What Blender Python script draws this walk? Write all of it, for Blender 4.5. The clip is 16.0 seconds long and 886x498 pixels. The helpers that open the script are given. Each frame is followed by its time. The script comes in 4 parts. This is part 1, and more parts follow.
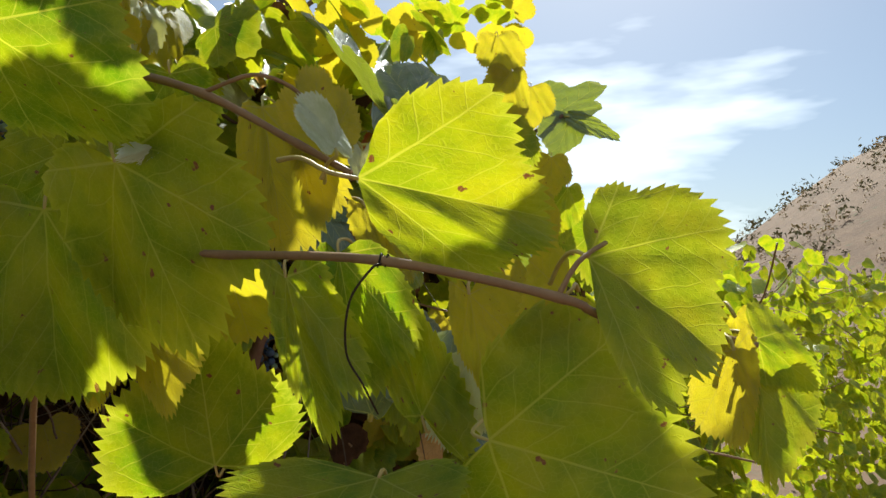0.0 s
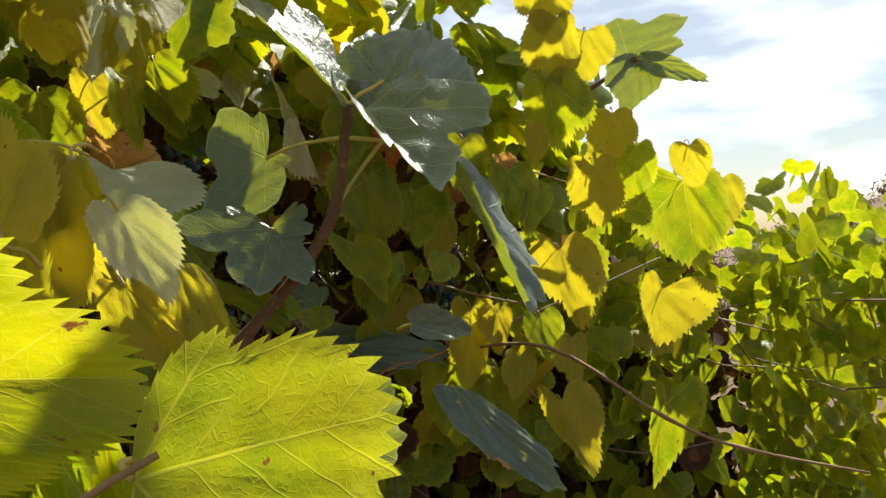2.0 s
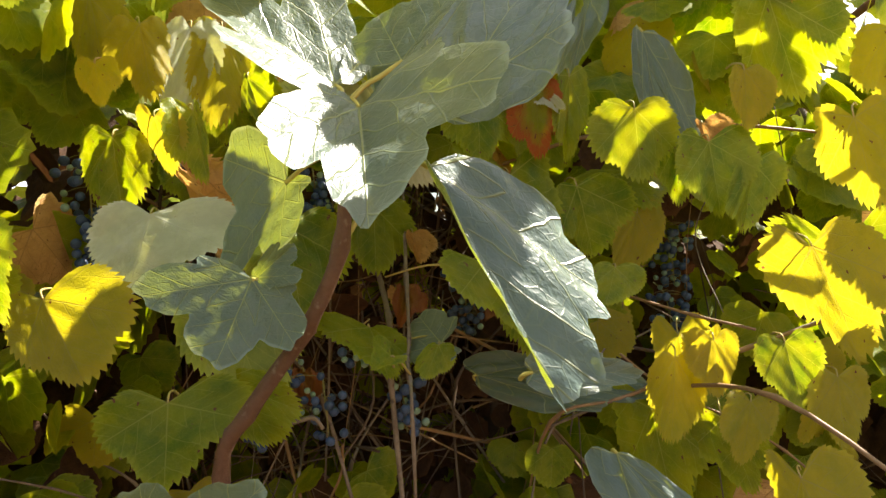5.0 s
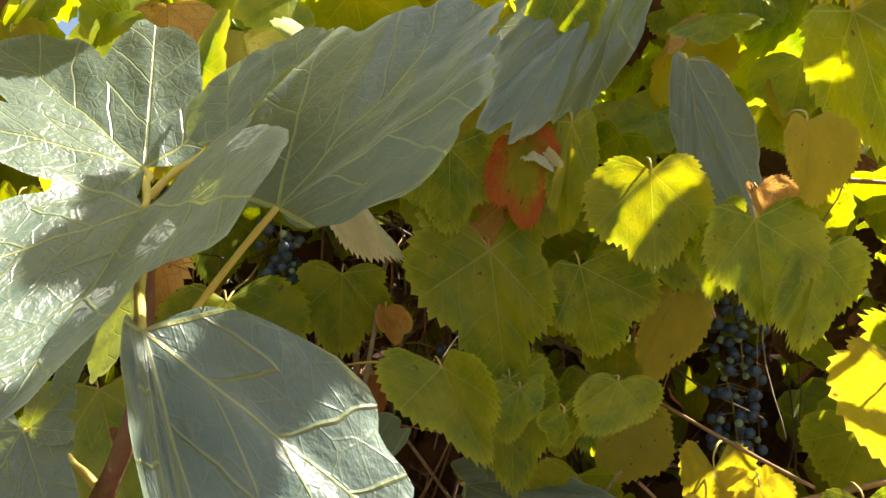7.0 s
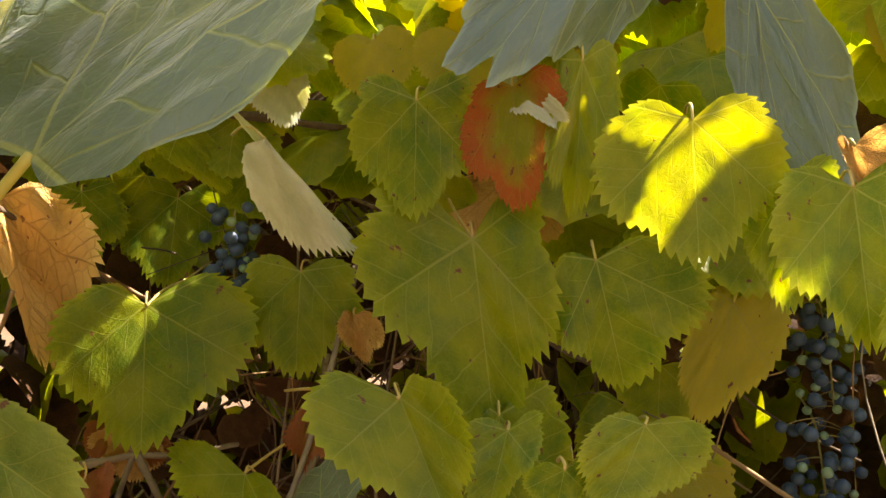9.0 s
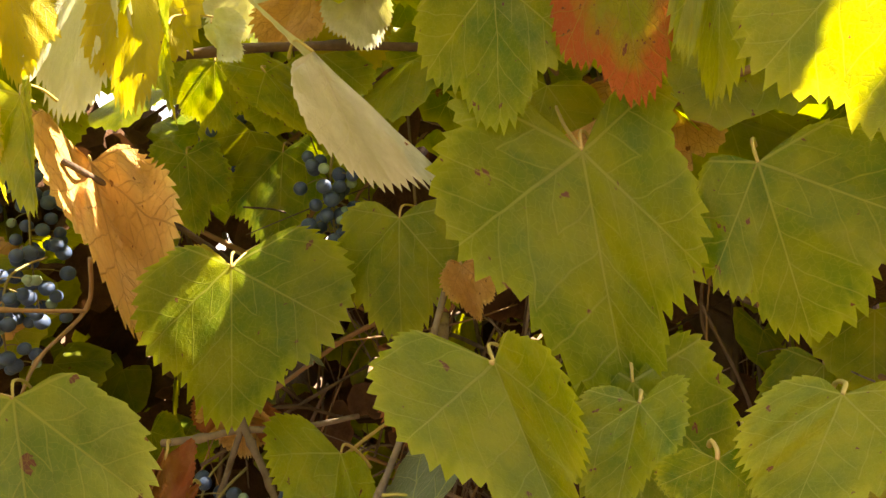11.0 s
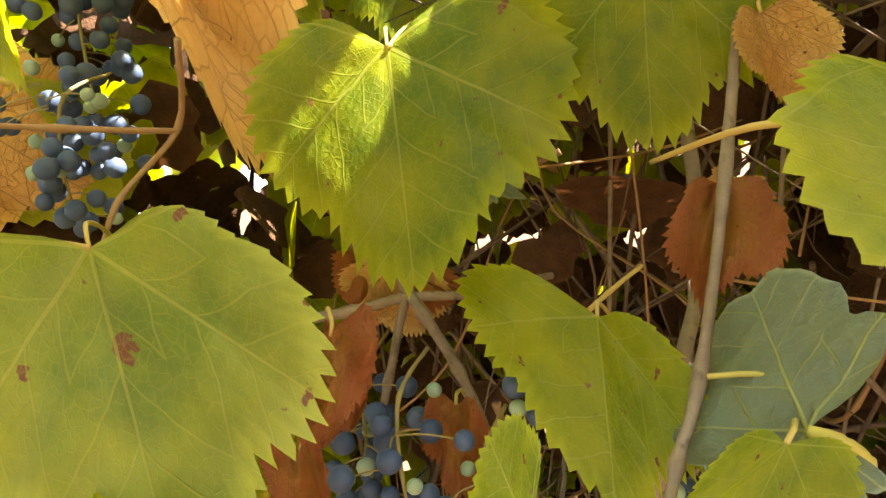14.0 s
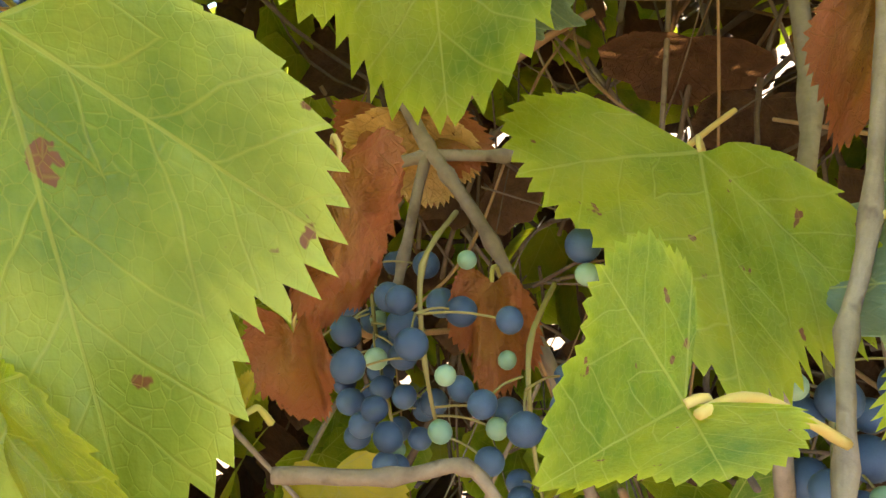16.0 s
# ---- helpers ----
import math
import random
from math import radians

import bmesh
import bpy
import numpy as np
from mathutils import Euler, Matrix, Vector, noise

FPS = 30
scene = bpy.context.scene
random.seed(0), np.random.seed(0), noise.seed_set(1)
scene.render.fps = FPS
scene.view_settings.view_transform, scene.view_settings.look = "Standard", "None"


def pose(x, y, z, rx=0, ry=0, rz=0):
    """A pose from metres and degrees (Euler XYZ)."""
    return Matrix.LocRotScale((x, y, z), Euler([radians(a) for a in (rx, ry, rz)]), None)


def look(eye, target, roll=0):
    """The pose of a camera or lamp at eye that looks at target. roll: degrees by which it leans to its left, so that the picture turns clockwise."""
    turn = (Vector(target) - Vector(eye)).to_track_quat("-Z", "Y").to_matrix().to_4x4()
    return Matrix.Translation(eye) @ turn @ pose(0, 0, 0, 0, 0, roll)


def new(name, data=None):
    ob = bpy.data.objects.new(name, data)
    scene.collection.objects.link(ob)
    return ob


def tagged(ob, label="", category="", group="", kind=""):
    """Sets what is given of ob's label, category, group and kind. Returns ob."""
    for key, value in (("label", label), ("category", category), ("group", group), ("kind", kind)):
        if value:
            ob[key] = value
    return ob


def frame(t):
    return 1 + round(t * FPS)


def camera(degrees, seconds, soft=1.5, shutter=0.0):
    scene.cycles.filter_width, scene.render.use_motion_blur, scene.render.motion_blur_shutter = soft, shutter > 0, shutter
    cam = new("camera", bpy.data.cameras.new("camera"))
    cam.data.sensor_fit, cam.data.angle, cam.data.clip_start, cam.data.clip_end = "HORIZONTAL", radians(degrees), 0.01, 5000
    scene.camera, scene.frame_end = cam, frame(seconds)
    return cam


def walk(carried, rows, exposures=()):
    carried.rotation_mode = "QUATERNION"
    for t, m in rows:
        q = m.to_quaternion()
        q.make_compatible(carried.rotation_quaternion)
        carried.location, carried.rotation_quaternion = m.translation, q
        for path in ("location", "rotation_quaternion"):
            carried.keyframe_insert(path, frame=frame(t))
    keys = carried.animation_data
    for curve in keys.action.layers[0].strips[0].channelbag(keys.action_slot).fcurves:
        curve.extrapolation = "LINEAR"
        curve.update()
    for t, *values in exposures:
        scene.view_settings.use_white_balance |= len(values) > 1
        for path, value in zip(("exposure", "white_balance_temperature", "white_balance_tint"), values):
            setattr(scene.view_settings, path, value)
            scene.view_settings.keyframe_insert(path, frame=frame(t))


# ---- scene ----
cam = camera(62.9, 16.0)
PATH = [
    (0, (-0.004, 0.042, 1.428), (0.023, 2.035, 1.585), -0.0),
    (0.5, (0.039, 0.062, 1.441), (-0.064, 2.057, 1.539), 0.0),
    (1, (0.096, 0.100, 1.453), (-0.106, 2.088, 1.512), -0.0),
    (1.5, (0.156, 0.166, 1.476), (-0.141, 2.144, 1.508), -1.7),
    (2, (0.194, 0.207, 1.509), (-0.191, 2.170, 1.516), -2.9),
    (2.5, (0.210, 0.276, 1.500), (-0.323, 2.204, 1.482), -4.5),
    (3, (0.225, 0.351, 1.510), (-0.489, 2.219, 1.490), -5.0),
    (3.2, (0.231, 0.362, 1.518), (-0.577, 2.192, 1.507), -5.6),
    (5.3, (0.418, 0.633, 1.561), (-0.945, 2.097, 1.562), -6.1),
    (5.5, (0.437, 0.670, 1.580), (-0.975, 2.086, 1.573), -5.7),
    (6, (0.472, 0.731, 1.626), (-1.014, 2.069, 1.611), -5.3),
    (6.5, (0.442, 0.797, 1.638), (-1.096, 2.074, 1.639), -4.8),
    (7, (0.400, 0.871, 1.630), (-1.165, 2.115, 1.665), -4.4),
    (7.5, (0.354, 0.945, 1.628), (-1.225, 2.171, 1.682), -3.9),
    (8, (0.322, 0.976, 1.630), (-1.251, 2.209, 1.689), -3.8),
    (8.2, (0.315, 0.987, 1.623), (-1.265, 2.211, 1.689), -3.8),
    (10.3, (0.250, 1.156, 1.609), (-1.613, 1.883, 1.636), -6.2),
    (10.5, (0.240, 1.158, 1.600), (-1.637, 1.846, 1.633), -6.5),
    (11, (0.212, 1.168, 1.590), (-1.693, 1.775, 1.607), -8.1),
    (11.5, (0.174, 1.170, 1.582), (-1.742, 1.741, 1.566), -9.6),
    (12, (0.132, 1.170, 1.565), (-1.787, 1.729, 1.493), -10.8),
    (12.5, (0.093, 1.167, 1.561), (-1.828, 1.704, 1.421), -12.0),
    (13, (0.051, 1.149, 1.560), (-1.875, 1.655, 1.373), -12.1),
    (13.5, (0.018, 1.125, 1.550), (-1.916, 1.584, 1.332), -11.9),
    (14, (-0.011, 1.108, 1.544), (-1.950, 1.529, 1.298), -11.6),
    (14.5, (-0.026, 1.101, 1.530), (-1.962, 1.520, 1.257), -11.3),
    (15, (-0.050, 1.100, 1.518), (-1.982, 1.508, 1.201), -11.0),
    (15.5, (-0.072, 1.099, 1.508), (-2.000, 1.503, 1.162), -10.8),
    (16, (-0.095, 1.098, 1.495), (-2.006, 1.509, 1.073), -10.4),
]
walk(cam, [(t, look(eye, target, roll)) for t, eye, target, roll in PATH], [(0, 0.9, 6050, 3), (1, 1.1, 6250, 5), (2, 1.0, 6550, 7), (3.2, 1.4, 6800, 9), (5.3, 2.0, 6900, 11), (6.5, 2.0, 7000, 12), (8, 2.25, 7500, 14), (10.5, 2.75, 8000, 16), (12, 3.2, 8800, 19), (13, 3.5, 9000, 20), (14, 3.55, 7600, 13), (15, 3.6, 6500, 7), (16, 3.9, 5950, 1)])

# ---- world and sun ----
SUN_YAW, SUN_HIGH = -12.0, 47.0
world = bpy.data.worlds.new("sky")
scene.world = world
world.use_nodes = True
wn = world.node_tree
wn.nodes.clear()
w_out = wn.nodes.new("ShaderNodeOutputWorld")
w_back = wn.nodes.new("ShaderNodeBackground")
w_sky = wn.nodes.new("ShaderNodeTexSky")
w_sky.sky_type = "NISHITA"
w_sky.sun_disc = False
w_sky.sun_elevation = radians(SUN_HIGH)
w_sky.sun_rotation = radians(-SUN_YAW)
w_sky.dust_density = 1.3
w_sky.ozone_density = 1.0
w_co = wn.nodes.new("ShaderNodeTexCoord")
w_noise = wn.nodes.new("ShaderNodeTexNoise")
w_noise.inputs["Scale"].default_value = 2.2
w_noise.inputs["Detail"].default_value = 5.0
w_map = wn.nodes.new("ShaderNodeMapping")
w_map.inputs["Scale"].default_value = (1.0, 1.0, 4.0)
w_ramp = wn.nodes.new("ShaderNodeMapRange")
w_ramp.inputs["From Min"].default_value = 0.50
w_ramp.inputs["From Max"].default_value = 0.72
w_mix = wn.nodes.new("ShaderNodeMix")
w_mix.data_type = "RGBA"
w_mix.inputs[7].default_value = (20.0, 20.2, 20.4, 1)
wn.links.new(w_co.outputs["Generated"], w_map.inputs[0])
wn.links.new(w_map.outputs[0], w_noise.inputs["Vector"])
wn.links.new(w_noise.outputs["Fac"], w_ramp.inputs["Value"])
wn.links.new(w_ramp.outputs[0], w_mix.inputs[0])
wn.links.new(w_sky.outputs[0], w_mix.inputs[6])
wn.links.new(w_mix.outputs[2], w_back.inputs[0])
w_back.inputs[1].default_value = 0.050
wn.links.new(w_back.outputs[0], w_out.inputs[0])

sun_data = bpy.data.lights.new("sun", "SUN")
sun_data.energy = 5.0
sun_data.angle = radians(0.55)
sun_data.color = (1.0, 0.94, 0.84)
sun = new("sun", sun_data)
sun.matrix_world = pose(0, 0, 12, 90 - SUN_HIGH, 0, SUN_YAW + 180)


# ---- materials ----
def shader(name):
    m = bpy.data.materials.new(name)
    m.use_nodes = True
    t = m.node_tree
    t.nodes.clear()
    return m, t


def calc(t, op, a, b=None, c=None, clamp=False):
    n = t.nodes.new("ShaderNodeMath")
    n.operation = op
    n.use_clamp = clamp
    for i, s in enumerate((a, b, c)):
        if s is None:
            continue
        if isinstance(s, (int, float)):
            n.inputs[i].default_value = s
        else:
            t.links.new(s, n.inputs[i])
    return n.outputs[0]


def blend(t, fac, a, b):
    n = t.nodes.new("ShaderNodeMix")
    n.data_type = "RGBA"
    for i, s in ((0, fac), (6, a), (7, b)):
        if isinstance(s, (int, float)):
            n.inputs[i].default_value = s
        elif isinstance(s, tuple):
            n.inputs[i].default_value = (*s, 1)
        else:
            t.links.new(s, n.inputs[i])
    return n.outputs[2]


def span(t, v, a, b):
    n = t.nodes.new("ShaderNodeMapRange")
    t.links.new(v, n.inputs[0])
    n.inputs[1].default_value, n.inputs[2].default_value = a, b
    return n.outputs[0]


def grain(t, vec, scale, detail=4.0, rough=0.55):
    n = t.nodes.new("ShaderNodeTexNoise")
    if vec is not None:
        t.links.new(vec, n.inputs["Vector"])
    n.inputs["Scale"].default_value = scale
    n.inputs["Detail"].default_value = detail
    n.inputs["Roughness"].default_value = rough
    return n.outputs["Fac"]


def leaf_material(name, top, top2, thru, thru2, vein, share, rough, ribs, net, island=False, spots=0.0, edge=None, relief=0.3, mesh_by=0.36, gloss=0.28, fuzz=0.0, vein_thru=None, margin=(0.84, 1.08, 0.55)):
    """A leaf: body colours, colours of the light passing through, and the colour of its veins."""
    vein_thru = vein_thru or tuple(0.36 * v + 0.44 * w for v, w in zip(vein, thru2))
    m, t = shader(name)
    uv = t.nodes.new("ShaderNodeUVMap")
    uv.uv_map = "blade"
    vn = t.nodes.new("ShaderNodeUVMap")
    vn.uv_map = "vein"
    sep = t.nodes.new("ShaderNodeSeparateXYZ")
    t.links.new(vn.outputs[0], sep.inputs[0])
    s, q = sep.outputs[0], calc(t, "ABSOLUTE", sep.outputs[1])
    if island:
        rnd = t.nodes.new("ShaderNodeNewGeometry").outputs["Random Per Island"]
    else:
        rnd = t.nodes.new("ShaderNodeObjectInfo").outputs["Random"]
    # coordinates that differ from leaf to leaf
    off = t.nodes.new("ShaderNodeVectorMath")
    off.operation = "ADD"
    comb = t.nodes.new("ShaderNodeCombineXYZ")
    t.links.new(calc(t, "MULTIPLY", rnd, 37.0), comb.inputs[0])
    t.links.new(calc(t, "MULTIPLY", rnd, 91.0), comb.inputs[1])
    t.links.new(uv.outputs[0], off.inputs[0])
    t.links.new(comb.outputs[0], off.inputs[1])
    vec = off.outputs[0]
    # veins: main ribs, side ribs in chevrons, a fine net
    width = calc(t, "MULTIPLY_ADD", s, -0.007, 0.0105)
    main = calc(t, "SUBTRACT", 1.0, calc(t, "DIVIDE", q, width), clamp=True)
    main = calc(t, "MULTIPLY", main, 2.0, clamp=True)
    wob = calc(t, "MULTIPLY_ADD", grain(t, vec, 3.0, 2.0), 0.12, -0.06)
    che = calc(t, "ADD", calc(t, "SUBTRACT", s, calc(t, "MULTIPLY", calc(t, "POWER", q, 0.85), 0.8)), wob)
    fr = calc(t, "FRACT", calc(t, "MULTIPLY", calc(t, "ADD", che, 3.0), ribs))
    side = calc(t, "ABSOLUTE", calc(t, "SUBTRACT", fr, 0.5))
    side = calc(t, "SUBTRACT", 1.0, calc(t, "DIVIDE", side, 0.045), clamp=True)
    vor = t.nodes.new("ShaderNodeTexVoronoi")
    vor.feature = "DISTANCE_TO_EDGE"
    vor.inputs["Scale"].default_value = net
    t.links.new(vec, vor.inputs["Vector"])
    fine = calc(t, "SUBTRACT", 1.0, calc(t, "DIVIDE", vor.outputs["Distance"], 0.055), clamp=True)
    vein_f = calc(t, "MAXIMUM", main, calc(t, "MAXIMUM", calc(t, "MULTIPLY", side, 0.8), calc(t, "MULTIPLY", fine, mesh_by)))
    # body
    blot = span(t, grain(t, vec, 2.2, 5.0), 0.38, 0.62)
    mixv = calc(t, "ADD", calc(t, "MULTIPLY", blot, 0.6), calc(t, "MULTIPLY", rnd, 0.42), clamp=True)
    c_top = blend(t, mixv, top, top2)
    bleach = span(t, grain(t, vec, 5.0, 5.0, 0.65), 0.45, 0.64)
    c_top = blend(t, calc(t, "MULTIPLY", bleach, 0.4), c_top, tuple(min(1, x * 1.35) for x in top2))
    c_thru = blend(t, mixv, thru, thru2)
    # thin paler margin
    rv = t.nodes.new("ShaderNodeUVMap")
    rv.uv_map = "rim"
    rsep = t.nodes.new("ShaderNodeSeparateXYZ")
    t.links.new(rv.outputs[0], rsep.inputs[0])
    rf = span(t, calc(t, "ADD", rsep.outputs[0], calc(t, "MULTIPLY_ADD", grain(t, vec, 3.0, 3.0), 0.3, -0.15)), *margin[:2])
    rf = calc(t, "MULTIPLY", rf, margin[2])
    c_top = blend(t, rf, c_top, tuple(min(1, x * 1.9) for x in top2))
    c_thru = blend(t, rf, c_thru, vein_thru)
    if edge:
        sep2 = t.nodes.new("ShaderNodeSeparateXYZ")
        t.links.new(uv.outputs[0], sep2.inputs[0])
        ln = calc(t, "SQRT", calc(t, "ADD", calc(t, "POWER", sep2.outputs[0], 2.0), calc(t, "POWER", calc(t, "SUBTRACT", sep2.outputs[1], 0.3), 2.0)))
        ef = span(t, calc(t, "ADD", ln, calc(t, "MULTIPLY", grain(t, vec, 4.0), 0.5)), 0.52, 0.78)
        c_top = blend(t, ef, c_top, edge)
        c_thru = blend(t, ef, c_thru, edge)
    if spots:
        sp = span(t, grain(t, vec, 9.0, 3.0, 0.5), 0.73 - spots * 0.055, 0.75 - spots * 0.055)
        c_top = blend(t, sp, c_top, (0.24, 0.10, 0.035))
        c_thru = blend(t, sp, c_thru, (0.20, 0.07, 0.02))
    c_top = blend(t, calc(t, "MULTIPLY", vein_f, 0.6), c_top, vein)
    c_thru = blend(t, calc(t, "MULTIPLY", vein_f, 0.62), c_thru, vein_thru)
    # relief
    h = calc(t, "ADD", calc(t, "MULTIPLY", vein_f, -1.0), calc(t, "MULTIPLY", grain(t, vec, 26.0, 3.0), 0.8))
    h = calc(t, "ADD", h, calc(t, "MULTIPLY", blot, 0.8))
    bump = t.nodes.new("ShaderNodeBump")
    bump.inputs["Strength"].default_value = relief
    bump.inputs["Distance"].default_value = 0.0025
    t.links.new(h, bump.inputs["Height"])
    p = t.nodes.new("ShaderNodeBsdfPrincipled")
    t.links.new(c_top, p.inputs["Base Color"])
    p.inputs["Roughness"].default_value = rough
    t.links.new(bump.outputs[0], p.inputs["Normal"])
    p.inputs["Specular IOR Level"].default_value = gloss
    p.inputs["Sheen Weight"].default_value = fuzz
    p.inputs["Sheen Roughness"].default_value = 0.35
    tr = t.nodes.new("ShaderNodeBsdfTranslucent")
    t.links.new(c_thru, tr.inputs["Color"])
    t.links.new(bump.outputs[0], tr.inputs["Normal"])
    mix = t.nodes.new("ShaderNodeMixShader")
    mix.inputs[0].default_value = share
    t.links.new(p.outputs[0], mix.inputs[1])
    t.links.new(tr.outputs[0], mix.inputs[2])
    out = t.nodes.new("ShaderNodeOutputMaterial")
    t.links.new(mix.outputs[0], out.inputs[0])
    return m


GREEN = dict(top=(0.062, 0.138, 0.006), top2=(0.270, 0.300, 0.010), thru=(0.22, 0.37, 0.002), thru2=(0.60, 0.56, 0.004),
             vein=(0.32, 0.35, 0.075), share=0.50, rough=0.36, gloss=0.34, relief=0.24, vein_thru=(0.82, 0.76, 0.06), ribs=5.5, net=24.0, mesh_by=0.34)
mats = {
    "green": leaf_material("vine_leaf_green", spots=0.8, **GREEN),
    # the green leaf with paler body colours and more gloss
    "light": leaf_material("vine_leaf_light", spots=1.0, **{**GREEN, "top": (0.150, 0.225, 0.028), "top2": (0.360, 0.400, 0.060), "gloss": 0.45}),
    "yellow": leaf_material("vine_leaf_yellow", (0.27, 0.27, 0.03), (0.42, 0.34, 0.03), (0.58, 0.51, 0.012), (0.72, 0.56, 0.015),
                            (0.45, 0.40, 0.12), 0.55, 0.5, 5.5, 17.0, spots=0.7),
    "pale": leaf_material("vine_leaf_underside", (0.42, 0.47, 0.30), (0.55, 0.58, 0.42), (0.50, 0.50, 0.10), (0.6, 0.58, 0.15),
                          (0.6, 0.6, 0.42), 0.35, 0.6, 5.5, 17.0, spots=0.3),
    "dry": leaf_material("vine_leaf_dry", (0.56, 0.31, 0.10), (0.68, 0.41, 0.15), (0.70, 0.36, 0.08), (0.75, 0.42, 0.12),
                         (0.36, 0.17, 0.06), 0.35, 0.7, 6.0, 9.0, spots=0.9, relief=0.8),
    "red": leaf_material("vine_leaf_red", (0.30, 0.17, 0.035), (0.33, 0.13, 0.04), (0.50, 0.27, 0.03), (0.45, 0.15, 0.03),
                         (0.40, 0.18, 0.05), 0.4, 0.62, 5.5, 12.0, spots=0.6, edge=(0.35, 0.12, 0.045), relief=0.6),
    "burnt": leaf_material("vine_leaf_burnt", (0.15, 0.19, 0.015), (0.24, 0.24, 0.02), (0.50, 0.52, 0.006), (0.70, 0.60, 0.01),
                           (0.40, 0.30, 0.06), 0.5, 0.5, 5.5, 17.0, spots=1.2, edge=(0.50, 0.13, 0.025), relief=0.6),
    "fig": leaf_material("fig_leaf", (0.078, 0.130, 0.108), (0.115, 0.165, 0.138), (0.34, 0.42, 0.02), (0.44, 0.50, 0.03),
                         (0.40, 0.44, 0.13), 0.30, 0.34, 4.2, 11.0, relief=0.5, mesh_by=0.16, gloss=0.75, fuzz=0.15, vein_thru=(0.62, 0.62, 0.12), margin=(0.955, 1.0, 0.85)),
    # withered leaves, browned almost black to stand for the shade inside the hedge
    "dead": leaf_material("dead_leaf_shade", (0.038, 0.019, 0.010), (0.095, 0.045, 0.022), (0.09, 0.035, 0.010), (0.12, 0.05, 0.015),
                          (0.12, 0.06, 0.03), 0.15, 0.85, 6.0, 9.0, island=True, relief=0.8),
    "fill": leaf_material("vine_leaf_crowd", island=True, spots=0.6, **GREEN),
}


def plain_material(name, a, b, rough, scale, bump_by=0.3, dist=0.004, stretch=(1, 1, 1), metal=0.0, rnd=0.0, spec=0.3, third=None):
    m, t = shader(name)
    co = t.nodes.new("ShaderNodeTexCoord")
    mp = t.nodes.new("ShaderNodeMapping")
    mp.inputs["Scale"].default_value = stretch
    t.links.new(co.outputs["Object"], mp.inputs[0])
    big = span(t, grain(t, mp.outputs[0], scale * 0.2, 4.0), 0.3, 0.7)
    fin = grain(t, mp.outputs[0], scale, 6.0, 0.65)
    f = calc(t, "ADD", calc(t, "MULTIPLY", big, 0.55), calc(t, "MULTIPLY", span(t, fin, 0.3, 0.7), 0.45))
    if rnd:
        o = t.nodes.new("ShaderNodeObjectInfo")
        f = calc(t, "ADD", f, calc(t, "MULTIPLY_ADD", o.outputs["Random"], rnd, -rnd / 2), clamp=True)
    c = blend(t, f, a, b)
    if third:
        c = blend(t, span(t, grain(t, mp.outputs[0], scale * 0.45, 3.0), 0.60, 0.68), c, third)
    p = t.nodes.new("ShaderNodeBsdfPrincipled")
    t.links.new(c, p.inputs["Base Color"])
    p.inputs["Roughness"].default_value = rough
    p.inputs["Metallic"].default_value = metal
    p.inputs["Specular IOR Level"].default_value = spec
    bu = t.nodes.new("ShaderNodeBump")
    bu.inputs["Strength"].default_value = bump_by
    bu.inputs["Distance"].default_value = dist
    t.links.new(fin, bu.inputs["Height"])
    t.links.new(bu.outputs[0], p.inputs["Normal"])
    out = t.nodes.new("ShaderNodeOutputMaterial")
    t.links.new(p.outputs[0], out.inputs[0])
    return m


m_cane = plain_material("young_cane", (0.20, 0.115, 0.05), (0.33, 0.20, 0.095), 0.55, 160, 0.4, 0.001)
m_bark = plain_material("old_vine_wood", (0.060, 0.040, 0.027), (0.17, 0.12, 0.085), 0.85, 120, 0.9, 0.003, rnd=0.5)
m_greycane = plain_material("weathered_cane", (0.13, 0.095, 0.065), (0.29, 0.23, 0.17), 0.75, 150, 0.7, 0.0015, rnd=0.3, third=(0.12, 0.085, 0.06))
m_stem = plain_material("fig_bark", (0.12, 0.060, 0.036), (0.21, 0.115, 0.07), 0.7, 140, 0.9, 0.003, third=(0.27, 0.19, 0.13))
m_stalk = plain_material("leaf_stalk", (0.42, 0.38, 0.10), (0.50, 0.34, 0.12), 0.5, 90, 0.2, 0.001, rnd=0.7)
m_pedicel = plain_material("grape_stalk", (0.20, 0.19, 0.06), (0.28, 0.21, 0.09), 0.55, 120, 0.2, 0.001, rnd=0.5)
m_figstalk = plain_material("fig_stalk", (0.50, 0.44, 0.10), (0.56, 0.48, 0.14), 0.5, 90, 0.2, 0.001)
m_wire = plain_material("iron_wire", (0.02, 0.018, 0.016), (0.06, 0.04, 0.03), 0.5, 300, 0.4, 0.0005, metal=0.6)
m_grape = plain_material("grape_skin", (0.022, 0.040, 0.085), (0.075, 0.120, 0.215), 0.5, 170, 0.15, 0.0005, rnd=0.5, third=(0.012, 0.015, 0.04))
m_unripe = plain_material("unripe_grape_skin", (0.16, 0.26, 0.20), (0.26, 0.36, 0.24), 0.45, 150, 0.15, 0.0005, rnd=0.4)
m_soil = plain_material("dry_soil", (0.085, 0.050, 0.028), (0.165, 0.102, 0.058), 0.95, 6, 0.8, 0.03, third=(0.10, 0.078, 0.042))
m_straw = plain_material("dry_grass", (0.34, 0.25, 0.12), (0.48, 0.37, 0.20), 0.8, 30, 0.2, 0.002)


# ---- meshes ----
def part(name, data, parent, label="", m=None):
    ob = new(name, data)
    ob.parent = parent
    if m is not None:
        ob.matrix_local = m
    return tagged(ob, label) if label else ob


def thing(name, at, label, category, group=""):
    ob = new(name)
    ob.location = at
    ob.empty_display_size = 0.05
    return tagged(ob, label, category, group)


